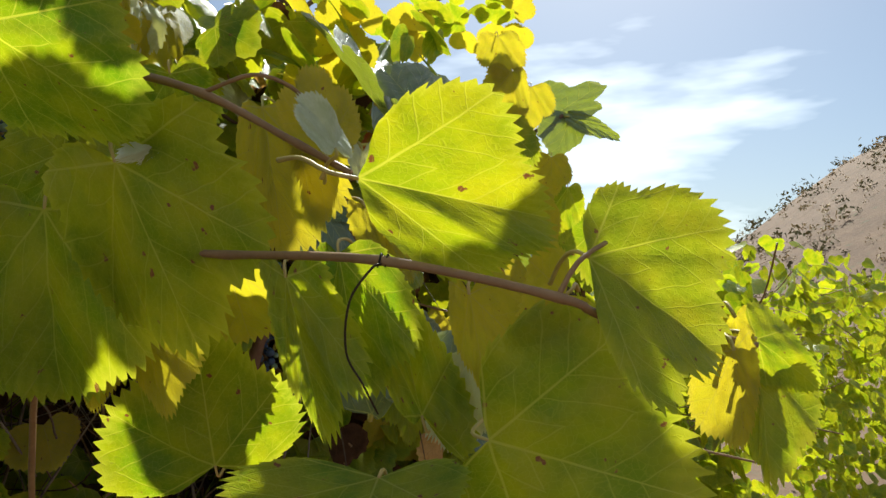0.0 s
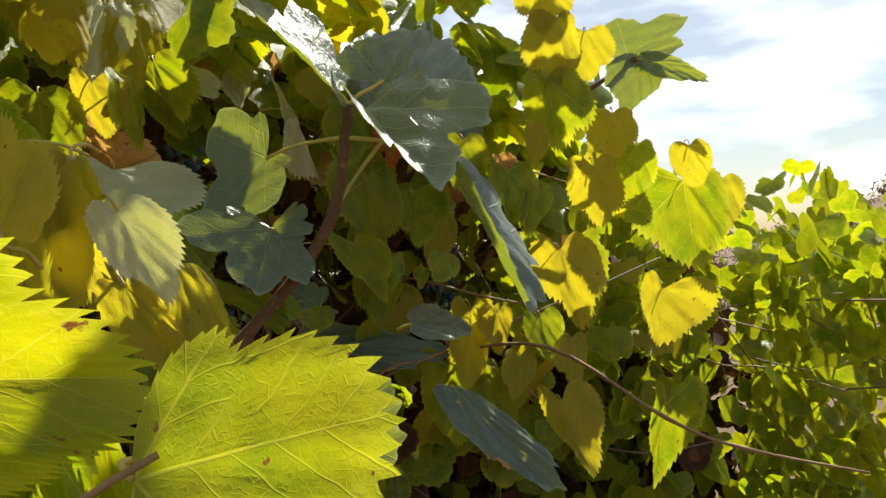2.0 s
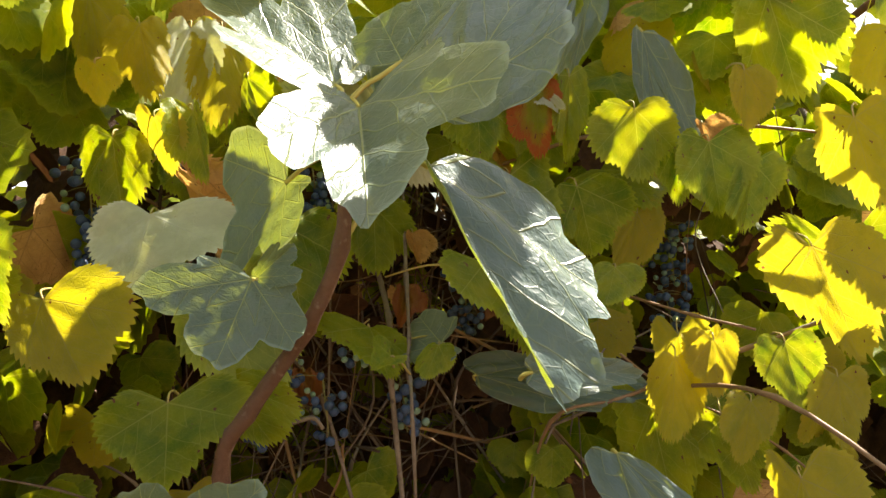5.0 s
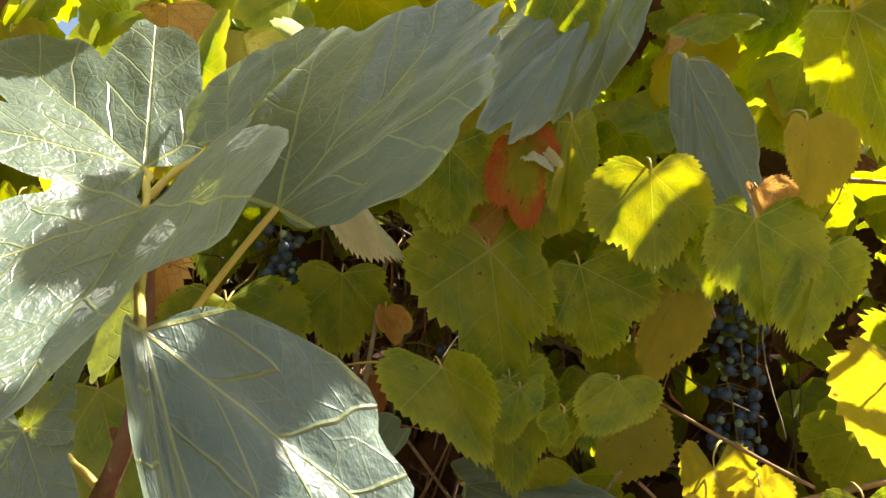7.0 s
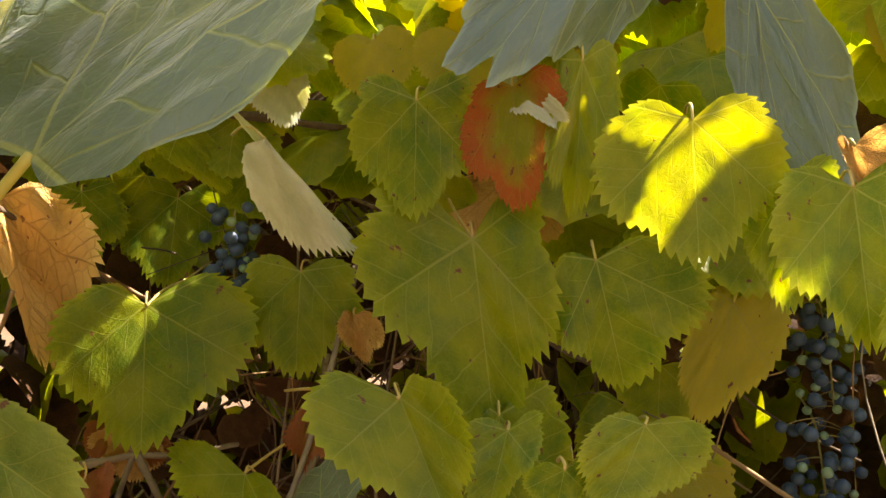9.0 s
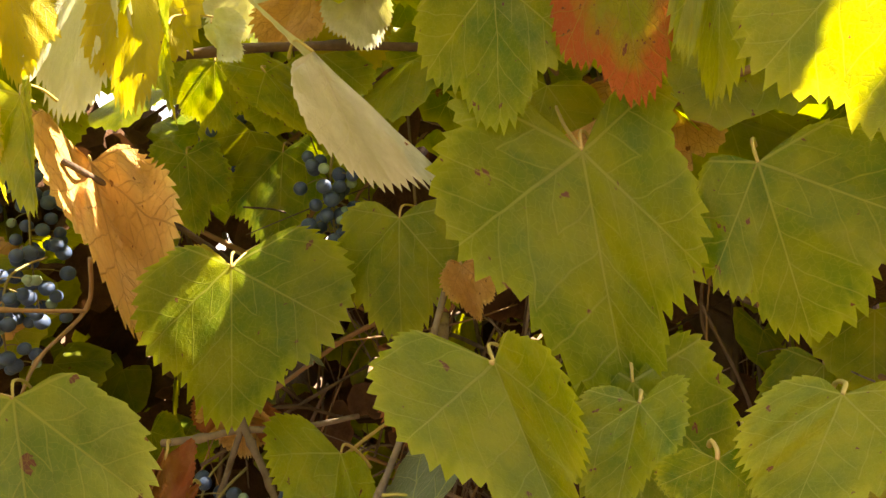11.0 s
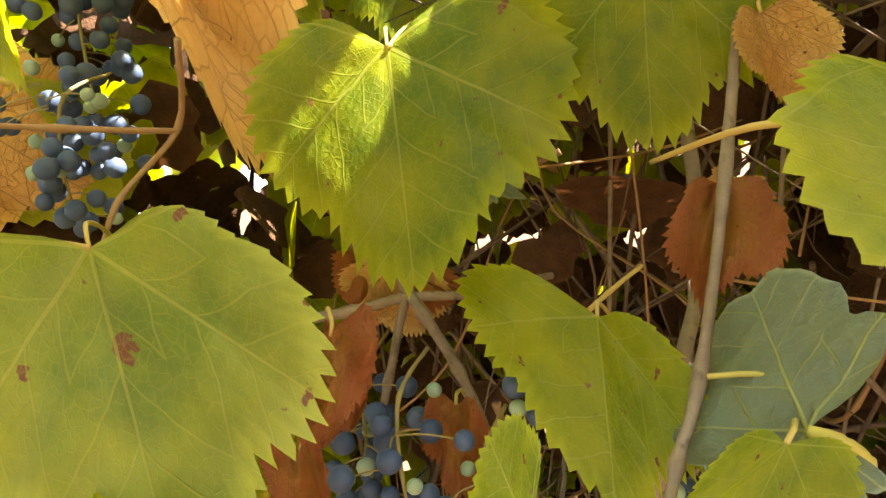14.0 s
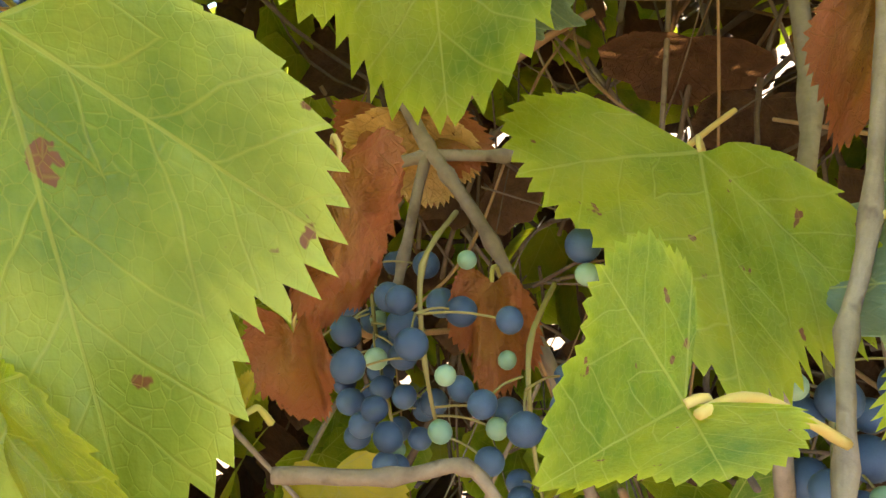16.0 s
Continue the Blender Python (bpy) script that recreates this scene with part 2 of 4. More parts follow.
def smooth(me):
    me.polygons.foreach_set("use_smooth", np.ones(len(me.polygons), dtype=bool))
    return me


def lobes(theta, centres, radii, deep):
    r = 0.0
    for c, a in zip(centres, radii):
        d = abs(theta - c) / radians(29)
        r = max(r, a * (1 - deep * d * d) if d < 1.9 else 0)
    return r


VINE_RIBS = (0.0, radians(51), -radians(51), radians(104), -radians(104))
FIG_RIBS = (0.0, radians(52), -radians(52), radians(100), -radians(100))


def blade(kind, seed, nteeth, rings, per=2, sweep=0):
    """Flat outline grid of a leaf, base at the origin and tip at v = 1: points, quads, (s, q) along the nearest rib."""
    rs = random.Random(seed)
    if kind == "vine":
        ribs, radii = VINE_RIBS, (1.0, rs.uniform(0.84, 0.98), rs.uniform(0.84, 0.98), rs.uniform(0.58, 0.76), rs.uniform(0.58, 0.76))
        deep, last = rs.uniform(0.09, 0.24), radians(rs.uniform(110, 130))
    else:
        ribs, radii = FIG_RIBS, (1.0, rs.uniform(0.84, 0.95), rs.uniform(0.84, 0.95), rs.uniform(0.42, 0.55), rs.uniform(0.42, 0.55))
        deep, last = (rs.uniform(0.26, 0.44) if kind == "fig" else rs.uniform(0.10, 0.16)), radians(128 if kind == "fig" else 108)
    ends = [radians(x) for x in sweep] if sweep else (last, last)
    theta, rad = [], []
    step = (ends[0] + ends[1]) / nteeth
    for i in range(nteeth):
        lo = -ends[0] + i * step
        big = rs.uniform(0.5, 1.35)
        for j in range(per):
            f = j / per
            a = lo + step * f + (rs.uniform(-0.12, 0.12) * step if kind == "vine" and j else 0)
            r = lobes(a, ribs, radii, deep)
            end = min(1.0, max(0.0, (ends[1] - a if a > 0 else ends[0] + a)) / radians(30))
            r *= 0.30 + 0.70 * end ** 0.6
            if kind == "vine":
                up = f if a < 0 else 1 - f
                tooth = up / 0.72 if up < 0.72 else (1 - up) / 0.28
                r *= 1 + 0.088 * big * (tooth - 0.45)
            else:
                r *= 1 + 0.025 * math.sin(a * 17 + seed) + 0.018 * math.sin(a * 31 + seed * 2)
            theta.append(a)
            rad.append(r)
    theta.append(ends[1])
    rad.append(rad[0] * 0.9)
    n = len(theta)
    pts, rim = [(0.0, 0.0)], [0.0]
    for k in range(1, rings + 1):
        f = (k / rings) ** 0.85
        for a, r in zip(theta, rad):
            pts.append((math.sin(a) * r * f, math.cos(a) * r * f))
            rim.append(k / rings)
    faces, cols = [], []
    for i in range(n - 1):
        mid = (theta[i] + theta[i + 1]) / 2
        rib = min(ribs, key=lambda c: abs(c - mid))
        faces.append((0, 2 + i, 1 + i))
        cols.append(rib)
        for k in range(1, rings):
            a = 1 + (k - 1) * n + i
            faces.append((a, a + 1, a + n + 1, a + n))
            cols.append(rib)
    return pts, faces, cols, rim


def leaf_mesh(name, flat, place, material):
    """place(u, v) gives the point in space for a point of the flat leaf."""
    pts, faces, ribs, rim = flat
    me = bpy.data.meshes.new(name)
    me.from_pydata([place(u, v) for u, v in pts], [], faces)
    me.uv_layers.new(name="blade")
    me.uv_layers.new(name="vein")
    ua, ub = [], []
    for f, c in zip(faces, ribs):
        sc, cc = math.sin(c), math.cos(c)
        for i in f:
            u, v = pts[i]
            ua += (u, v)
            ub += (u * sc + v * cc, u * cc - v * sc)
    me.uv_layers.new(name="rim")
    la, lb, lc = (me.uv_layers[k] for k in ("blade", "vein", "rim"))
    lc.data.foreach_set("uv", [x for f in faces for i in f for x in (rim[i], 0.0)])
    la.data.foreach_set("uv", ua)
    lb.data.foreach_set("uv", ub)
    me.materials.append(material)
    return smooth(me)


def tube_mesh(name, points, radii, material, sides=8, knots=0.0, seed=0):
    """A round, slightly crooked stem along points, thickened at its knots."""
    rs = random.Random(seed)
    P = [Vector(p) for p in points]
    fine, rr = [], []
    for i in range(len(P) - 1):
        a, b = P[max(i - 1, 0)], P[i]
        c, d = P[i + 1], P[min(i + 2, len(P) - 1)]
        for k in range(5):
            f = k / 5
            fine.append(0.5 * ((2 * b) + (c - a) * f + (2 * a - 5 * b + 4 * c - d) * f * f + (3 * b - a - 3 * c + d) * f ** 3))
            r = radii[i] * (1 - f) + radii[i + 1] * f
            rr.append(r * (1 + (knots if k == 0 and 0 < i else 0)))
    fine.append(P[-1])
    rr.append(radii[-1])
    vs, fs = [], []
    side = Vector((0.3, 0.2, 1)).normalized()
    for i, p in enumerate(fine):
        d = (fine[min(i + 1, len(fine) - 1)] - fine[max(i - 1, 0)]).normalized()
        side = (side - d * side.dot(d))
        side = side.normalized() if side.length > 1e-4 else d.orthogonal().normalized()
        other = d.cross(side)
        for k in range(sides):
            a = 2 * math.pi * k / sides
            r = rr[i] * (1 + 0.10 * rs.uniform(-1, 1))
            vs.append(p + (side * math.cos(a) + other * math.sin(a)) * r)
    n = len(fine)
    for i in range(n - 1):
        for k in range(sides):
            k2 = (k + 1) % sides
            fs.append((i * sides + k, i * sides + k2, (i + 1) * sides + k2, (i + 1) * sides + k))
    fs.append(tuple(range(sides))[::-1])
    fs.append(tuple((n - 1) * sides + k for k in range(sides)))
    me = bpy.data.meshes.new(name)
    me.from_pydata([tuple(v) for v in vs], [], fs)
    me.materials.append(material)
    return smooth(me)


TONES = {"green": "", "light": "paler green vine leaf with brown scars", "yellow": "yellowing vine leaf", "pale": "curled leaf with pale downy underside", "dry": "dry tan crumpled leaf", "red": "reddening dry vine leaf", "burnt": "green vine leaf with burnt orange margin", "fig": "", "figr": ""}


FIG_NODES = [Vector(p) for p in ((-0.186, 0.954, 1.420), (-0.127, 0.986, 1.493), (-0.088, 1.003, 1.562), (-0.071, 1.007, 1.646), (-0.067, 1.010, 1.683))]


def big_leaf(kind, plant, tone, base, tip, left, right, seed, stalk=0.05, sweep=0, node=None):
    """One leaf given by the places of its stalk end, its tip and its two side lobes, folded along the midrib."""
    rs = random.Random(seed * 7 + 1)
    B, T, L, R = Vector(base), Vector(tip), Vector(left), Vector(right)
    size = (T - B).length
    foot = B + (T - B) * 0.47
    stalk = min(stalk, size * 0.45)
    el, er = (L - foot) / 0.70, (R - foot) / 0.70
    nrm = (er - el).cross(T - B)
    nrm = nrm.normalized() if nrm.length > 1e-9 else Vector((0, -1, 0))
    if nrm.dot(Vector((0.76, -0.65, 0.2))) < 0:
        nrm = -nrm
    curl = {"dry": 0.16, "red": 0.26, "pale": 0.10}.get(tone, 0.05 if kind == "vine" else 0.035)
    ph = [rs.uniform(0, 6.28) for _ in range(4)]
    droop = rs.uniform(0.0, 0.10)
    cup = rs.uniform(-0.16, 0.04) if tone in ("green", "light", "yellow", "burnt") else {"dry": 0.42, "red": 0.3}.get(tone, 0.0)
    crumple = {"dry": 0.05, "red": 0.085}.get(tone, 0.0)
    pleat = 0.03 if kind == "vine" else 0.012

    def place(u, v):
        w = (u * u + v * v) ** 0.5
        a = math.atan2(u, v)
        bow = curl * w * w * (math.sin(3 * a + ph[0]) + 0.6 * math.sin(5 * a + ph[1])) - droop * v * v
        bow += 0.013 * math.sin(u * 17 + ph[2]) * math.sin(v * 15 + ph[3]) + 0.004 * math.sin(u * 31 + ph[1]) * math.sin(v * 27 + ph[0])
        bow += cup * u * u - pleat * math.cos(a * 6.2) * w * (1 - 0.6 * w)
        bow += crumple * (math.sin(u * 8 + ph[1]) * math.sin(v * 7 + ph[2]) + 0.6 * math.sin(u * 15 + v * 4 + ph[3]))
        p = B + (T - B) * v + (er * u if u > 0 else el * -u) + nrm * (bow * size)
        return tuple(p)

    flat = blade("figr" if tone == "figr" else kind, seed, 44 if kind == "vine" else 40, 9, 3 if kind == "vine" else 2, sweep)
    ob = part("leaf", leaf_mesh("leaf", flat, place, mats["fig" if tone == "figr" else tone]), plant, TONES[tone], plant.matrix_world.inverted())
    back = (B - T).normalized()
    away = (back * 0.35 - nrm * 1.0 + Vector((0, 0, 0.1))).normalized()
    r = 0.0011 if kind == "vine" else 0.0024
    way = [B, B + back * stalk * 0.25 - nrm * stalk * 0.1, B + away * stalk * 0.7 + back * stalk * 0.1, B + away * stalk * 1.2 - Vector((0, 0, 0.006))]
    if kind == "fig":
        way = [B, B + back * 0.006 - nrm * 0.004, B - nrm * 0.014 + back * 0.008, B - nrm * 0.026 + back * 0.006]
        node = Vector(node) if node else min(FIG_NODES, key=lambda p: (p - B).length)
        if (node - B).length < 0.17:
            way = [B, B.lerp(node, 0.3) + back * 0.004 + Vector((0, 0, 0.003)), B.lerp(node, 0.7) + Vector((0, 0, 0.004)), node]
    part("petiole", tube_mesh("petiole", way, [r * 0.9, r, r, r * 1.3], m_stalk if kind == "vine" else m_figstalk, 6, 0, seed), ob)
    return ob


def vine_leaf(plant, tone, base, tip, left, right, seed, sweep=0):
    return big_leaf("vine", plant, tone, base, tip, left, right, seed, 0.05, sweep)


def fig_leaf(plant, tone, base, tip, left, right, seed, node=None):
    return big_leaf("fig", plant, tone, base, tip, left, right, seed, 0.06, 0, node)


def cane(plant, name, points, thick, material, seed=1, knots=0.25, label=""):
    n = len(points)
    rad = [thick * (1 - 0.35 * i / n) for i in range(n)]
    return part(name, tube_mesh(name, points, rad, material, 8, knots, seed), plant, label, plant.matrix_world.inverted())


# ---- ground and hill ----
def land(x, y):
    d = math.hypot(x, y)
    az = math.degrees(math.atan2(x, y))
    rise = 0.0
    if d > 9:
        e = min(max((az - 12) / 24, 0), 1)
        back = min(max((150 - abs(az)) / 40, 0), 1)
        f = min((d - 9) / 46, 1)
        rise = f * f * (3 - 2 * f) * 52 * (0.02 + 0.21 * e * e * (3 - 2 * e) * back)
        rise += f * 1.6 * noise.noise((x * 0.09, y * 0.09, 0)) + f * 0.5 * noise.noise((x * 0.4, y * 0.4, 3))
    return rise + 0.03 * noise.noise((x * 1.7, y * 1.7, 5)) * min(1, d)


gv, gf = [], []
rads = [0] + [0.5 * 1.16 ** k for k in range(62)]
spokes = 144
for r in rads:
    for k in range(spokes):
        a = 2 * math.pi * k / spokes
        gv.append((r * math.sin(a), r * math.cos(a), land(r * math.sin(a), r * math.cos(a))))
for i in range(len(rads) - 1):
    for k in range(spokes):
        k2 = (k + 1) % spokes
        gf.append((i * spokes + k, i * spokes + k2, (i + 1) * spokes + k2, (i + 1) * spokes + k))
g_me = bpy.data.meshes.new("ground")
g_me.from_pydata(gv, [], gf)
g_me.materials.append(m_soil)
ground = tagged(new("ground", smooth(g_me)), "bare dry brown soil rising to a scrubby hillside", "ground", kind="structure")

# ---- the plants ----
grapevine = thing("grapevine", (-0.45, 1.65, 0), "leafy grapevine hedge with yellow-green leaves and dark grapes", "grapevine")
front_vine = thing("grapevine", (-0.30, 0.75, 0), "grapevine shoot with large backlit serrated leaves", "grapevine")
fig_tree = thing("fig_tree", (-0.30, 0.95, 0), "young fig tree with broad grey-green lobed leaves", "fig tree")
bpy.context.view_layer.update()

vine_leaf(front_vine, "green", (-0.037, 0.358, 1.484), (0.055, 0.416, 1.474), (0.017, 0.358, 1.524), (0.022, 0.388, 1.438), 1, (84, 95))
vine_leaf(front_vine, "green", (0.070, 0.384, 1.451), (0.128, 0.367, 1.409), (0.131, 0.388, 1.473), (0.082, 0.345, 1.392), 2, (138, 72))
vine_leaf(front_vine, "green", (0.026, 0.439, 1.356), (0.122, 0.385, 1.337), (0.078, 0.404, 1.418), (0.039, 0.433, 1.284), 3, (110, 110))
vine_leaf(front_vine, "green", (-0.240, 0.410, 1.574), (-0.163, 0.432, 1.520), (-0.173, 0.407, 1.594), (-0.236, 0.443, 1.526), 4)
vine_leaf(front_vine, "green", (-0.190, 0.463, 1.512), (-0.149, 0.490, 1.399), (-0.111, 0.474, 1.476), (-0.210, 0.489, 1.435), 5)
vine_leaf(front_vine, "green", (-0.258, 0.515, 1.491), (-0.259, 0.534, 1.365), (-0.194, 0.510, 1.410), (-0.323, 0.532, 1.421), 6)
vine_leaf(front_vine, "green", (-0.267, 0.552, 1.536), (-0.321, 0.545, 1.511), (-0.290, 0.541, 1.566), (-0.287, 0.556, 1.492), 7)
vine_leaf(front_vine, "green", (-0.167, 0.597, 1.309), (-0.178, 0.570, 1.404), (-0.241, 0.586, 1.333), (-0.112, 0.581, 1.367), 8)
vine_leaf(front_vine, "yellow", (-0.208, 0.560, 1.407), (-0.179, 0.524, 1.354), (-0.161, 0.531, 1.389), (-0.214, 0.562, 1.381), 9)
vine_leaf(front_vine, "green", (-0.092, 0.476, 1.445), (-0.067, 0.462, 1.351), (-0.045, 0.459, 1.396), (-0.093, 0.469, 1.396), 10)
vine_leaf(front_vine, "green", (-0.063, 0.494, 1.460), (-0.047, 0.480, 1.375), (-0.016, 0.477, 1.412), (-0.072, 0.488, 1.408), 11)
vine_leaf(front_vine, "green", (-0.011, 0.500, 1.360), (-0.035, 0.504, 1.455), (-0.043, 0.497, 1.421), (0.009, 0.488, 1.387), 12)
vine_leaf(front_vine, "green", (-0.032, 0.423, 1.340), (-0.048, 0.396, 1.303), (-0.105, 0.425, 1.327), (0.006, 0.423, 1.327), 13)
vine_leaf(front_vine, "yellow", (-0.132, 0.577, 1.576), (-0.111, 0.554, 1.466), (-0.143, 0.562, 1.510), (-0.067, 0.550, 1.512), 14)
vine_leaf(front_vine, "yellow", (-0.073, 0.499, 1.529), (-0.082, 0.505, 1.589), (-0.104, 0.498, 1.562), (-0.056, 0.507, 1.557), 15)
vine_leaf(front_vine, "pale", (-0.060, 0.450, 1.518), (-0.076, 0.448, 1.551), (-0.079, 0.439, 1.534), (-0.058, 0.459, 1.535), 16)
vine_leaf(front_vine, "pale", (-0.153, 0.471, 1.530), (-0.185, 0.453, 1.512), (-0.176, 0.471, 1.538), (-0.168, 0.462, 1.516), 17)
vine_leaf(front_vine, "yellow", (0.066, 0.424, 1.434), (0.041, 0.436, 1.413), (0.051, 0.433, 1.454), (0.071, 0.435, 1.413), 18)
vine_leaf(front_vine, "yellow", (0.018, 0.484, 1.435), (0.028, 0.479, 1.373), (0.051, 0.476, 1.408), (0.011, 0.487, 1.404), 19)
vine_leaf(front_vine, "pale", (0.018, 0.497, 1.393), (0.008, 0.512, 1.335), (-0.006, 0.510, 1.357), (0.029, 0.500, 1.358), 20)
vine_leaf(front_vine, "yellow", (0.138, 0.385, 1.407), (0.145, 0.388, 1.361), (0.122, 0.387, 1.376), (0.153, 0.391, 1.388), 21)
vine_leaf(front_vine, "green", (0.153, 0.394, 1.412), (0.190, 0.400, 1.387), (0.173, 0.403, 1.420), (0.156, 0.395, 1.393), 22)
vine_leaf(front_vine, "green", (0.158, 0.405, 1.400), (0.157, 0.389, 1.343), (0.151, 0.397, 1.368), (0.185, 0.401, 1.378), 23)
vine_leaf(front_vine, "yellow", (0.155, 0.423, 1.422), (0.168, 0.435, 1.398), (0.174, 0.433, 1.413), (0.153, 0.434, 1.407), 24)
vine_leaf(front_vine, "green", (-0.227, 0.645, 1.624), (-0.220, 0.669, 1.566), (-0.251, 0.648, 1.591), (-0.190, 0.666, 1.596), 25)
vine_leaf(front_vine, "green", (-0.303, 0.560, 1.437), (-0.254, 0.564, 1.365), (-0.231, 0.560, 1.421), (-0.323, 0.564, 1.381), 26)
vine_leaf(front_vine, "yellow", (-0.260, 0.581, 1.404), (-0.256, 0.585, 1.350), (-0.266, 0.583, 1.379), (-0.235, 0.583, 1.379), 27)
vine_leaf(front_vine, "pale", (-0.055, 0.561, 1.540), (-0.041, 0.580, 1.486), (-0.058, 0.555, 1.512), (-0.030, 0.583, 1.516), 28)
vine_leaf(front_vine, "yellow", (-0.040, 0.591, 1.509), (-0.024, 0.584, 1.448), (-0.040, 0.580, 1.476), (-0.012, 0.598, 1.464), 29)
vine_leaf(front_vine, "yellow", (-0.053, 0.561, 1.499), (-0.027, 0.573, 1.444), (-0.053, 0.556, 1.469), (-0.029, 0.573, 1.471), 30)
vine_leaf(front_vine, "yellow", (-0.088, 0.568, 1.570), (-0.084, 0.568, 1.491), (-0.106, 0.563, 1.532), (-0.070, 0.572, 1.523), 31)
fig_leaf(fig_tree, "fig", (-0.085, 1.015, 1.705), (-0.160, 0.948, 1.808), (-0.093, 0.911, 1.730), (-0.132, 1.052, 1.819), 32)
fig_leaf(fig_tree, "fig", (-0.044, 1.001, 1.675), (0.056, 0.900, 1.566), (-0.004, 0.876, 1.643), (0.095, 1.009, 1.680), 33)
fig_leaf(fig_tree, "figr", (0.052, 0.968, 1.609), (0.135, 0.980, 1.440), (0.111, 0.956, 1.521), (0.123, 1.054, 1.522), 34)
fig_leaf(fig_tree, "figr", (-0.027, 1.078, 1.673), (0.002, 1.237, 1.833), (-0.084, 1.134, 1.796), (0.051, 1.187, 1.738), 35, (-0.088, 1.003, 1.562))
fig_leaf(fig_tree, "figr", (-0.035, 1.052, 1.718), (-0.013, 1.110, 1.796), (-0.076, 1.065, 1.767), (-0.002, 1.077, 1.754), 36)
fig_leaf(fig_tree, "figr", (-0.080, 1.577, 1.990), (-0.084, 1.353, 1.756), (-0.119, 1.373, 1.854), (-0.077, 1.486, 1.803), 37)
fig_leaf(fig_tree, "fig", (-0.139, 0.944, 1.543), (-0.140, 0.900, 1.477), (-0.205, 0.877, 1.547), (-0.101, 0.954, 1.492), 38)
fig_leaf(fig_tree, "fig", (-0.136, 0.947, 1.544), (-0.110, 0.969, 1.568), (-0.114, 0.951, 1.570), (-0.100, 0.965, 1.540), 39)
fig_leaf(fig_tree, "fig", (-0.176, 1.021, 1.632), (-0.243, 0.973, 1.543), (-0.224, 0.994, 1.671), (-0.167, 1.003, 1.573), 40)
fig_leaf(fig_tree, "figr", (-0.540, 1.231, 1.573), (-0.401, 1.228, 1.520), (-0.490, 1.235, 1.589), (-0.478, 1.238, 1.514), 42)
fig_leaf(fig_tree, "figr", (-0.294, 1.428, 1.358), (-0.056, 1.520, 1.331), (-0.203, 1.485, 1.375), (-0.135, 1.467, 1.301), 43)
fig_leaf(fig_tree, "figr", (-0.022, 0.688, 1.345), (0.046, 0.707, 1.419), (-0.023, 0.709, 1.390), (0.058, 0.689, 1.374), 44)
fig_leaf(fig_tree, "figr", (-0.060, 0.719, 1.329), (-0.035, 0.716, 1.411), (-0.088, 0.711, 1.388), (-0.033, 0.716, 1.369), 45)
fig_leaf(fig_tree, "fig", (-0.107, 0.819, 1.334), (-0.032, 0.849, 1.405), (-0.122, 0.814, 1.405), (-0.024, 0.841, 1.356), 46)
fig_leaf(fig_tree, "figr", (-0.018, 1.321, 1.296), (0.130, 1.289, 1.151), (0.016, 1.279, 1.224), (0.117, 1.317, 1.199), 47)
fig_leaf(fig_tree, "figr", (-0.039, 1.577, 1.829), (-0.019, 1.581, 1.614), (-0.038, 1.551, 1.719), (0.013, 1.617, 1.689), 48)
fig_leaf(fig_tree, "fig", (0.305, 1.818, 1.908), (0.423, 1.816, 1.987), (0.276, 1.813, 1.985), (0.415, 1.815, 1.919), 49)
fig_leaf(fig_tree, "figr", (0.334, 1.803, 1.896), (0.474, 1.825, 1.848), (0.408, 1.814, 1.894), (0.394, 1.812, 1.850), 50)
fig_leaf(fig_tree, "fig", (-0.207, 1.257, 1.434), (-0.289, 1.222, 1.420), (-0.262, 1.290, 1.467), (-0.211, 1.241, 1.408), 51)
vine_leaf(grapevine, "yellow", (0.134, 1.549, 2.003), (0.143, 1.554, 1.903), (0.090, 1.549, 1.950), (0.187, 1.554, 1.956), 52)
vine_leaf(grapevine, "yellow", (0.163, 1.554, 1.927), (0.157, 1.559, 1.804), (0.104, 1.554, 1.868), (0.198, 1.559, 1.856), 53)
vine_leaf(grapevine, "green", (0.139, 1.557, 1.821), (0.157, 1.565, 1.686), (0.098, 1.559, 1.751), (0.215, 1.564, 1.757), 54)
vine_leaf(grapevine, "yellow", (0.257, 1.616, 1.755), (0.257, 1.620, 1.670), (0.215, 1.616, 1.707), (0.303, 1.621, 1.707), 55)
vine_leaf(grapevine, "yellow", (0.215, 1.569, 1.651), (0.227, 1.575, 1.540), (0.174, 1.569, 1.598), (0.264, 1.574, 1.598), 56)
vine_leaf(grapevine, "green", (0.302, 1.671, 1.696), (0.289, 1.676, 1.571), (0.252, 1.671, 1.634), (0.339, 1.675, 1.634), 57)
vine_leaf(grapevine, "yellow", (0.402, 1.676, 1.690), (0.414, 1.680, 1.609), (0.370, 1.676, 1.646), (0.439, 1.679, 1.653), 58)
vine_leaf(grapevine, "green", (0.160, 1.737, 1.474), (0.196, 1.734, 1.335), (0.082, 1.715, 1.488), (0.242, 1.755, 1.463), 59)
vine_leaf(grapevine, "yellow", (0.142, 1.445, 1.246), (0.192, 1.398, 1.135), (0.125, 1.427, 1.214), (0.209, 1.449, 1.229), 60)
vine_leaf(grapevine, "yellow", (0.350, 1.795, 1.407), (0.331, 1.785, 1.290), (0.310, 1.779, 1.386), (0.451, 1.822, 1.353), 61)
vine_leaf(grapevine, "yellow", (0.257, 1.787, 1.685), (0.258, 1.785, 1.575), (0.201, 1.765, 1.653), (0.337, 1.817, 1.651), 62)
vine_leaf(grapevine, "green", (0.398, 1.755, 1.627), (0.420, 1.760, 1.449), (0.300, 1.715, 1.548), (0.491, 1.789, 1.540), 63)
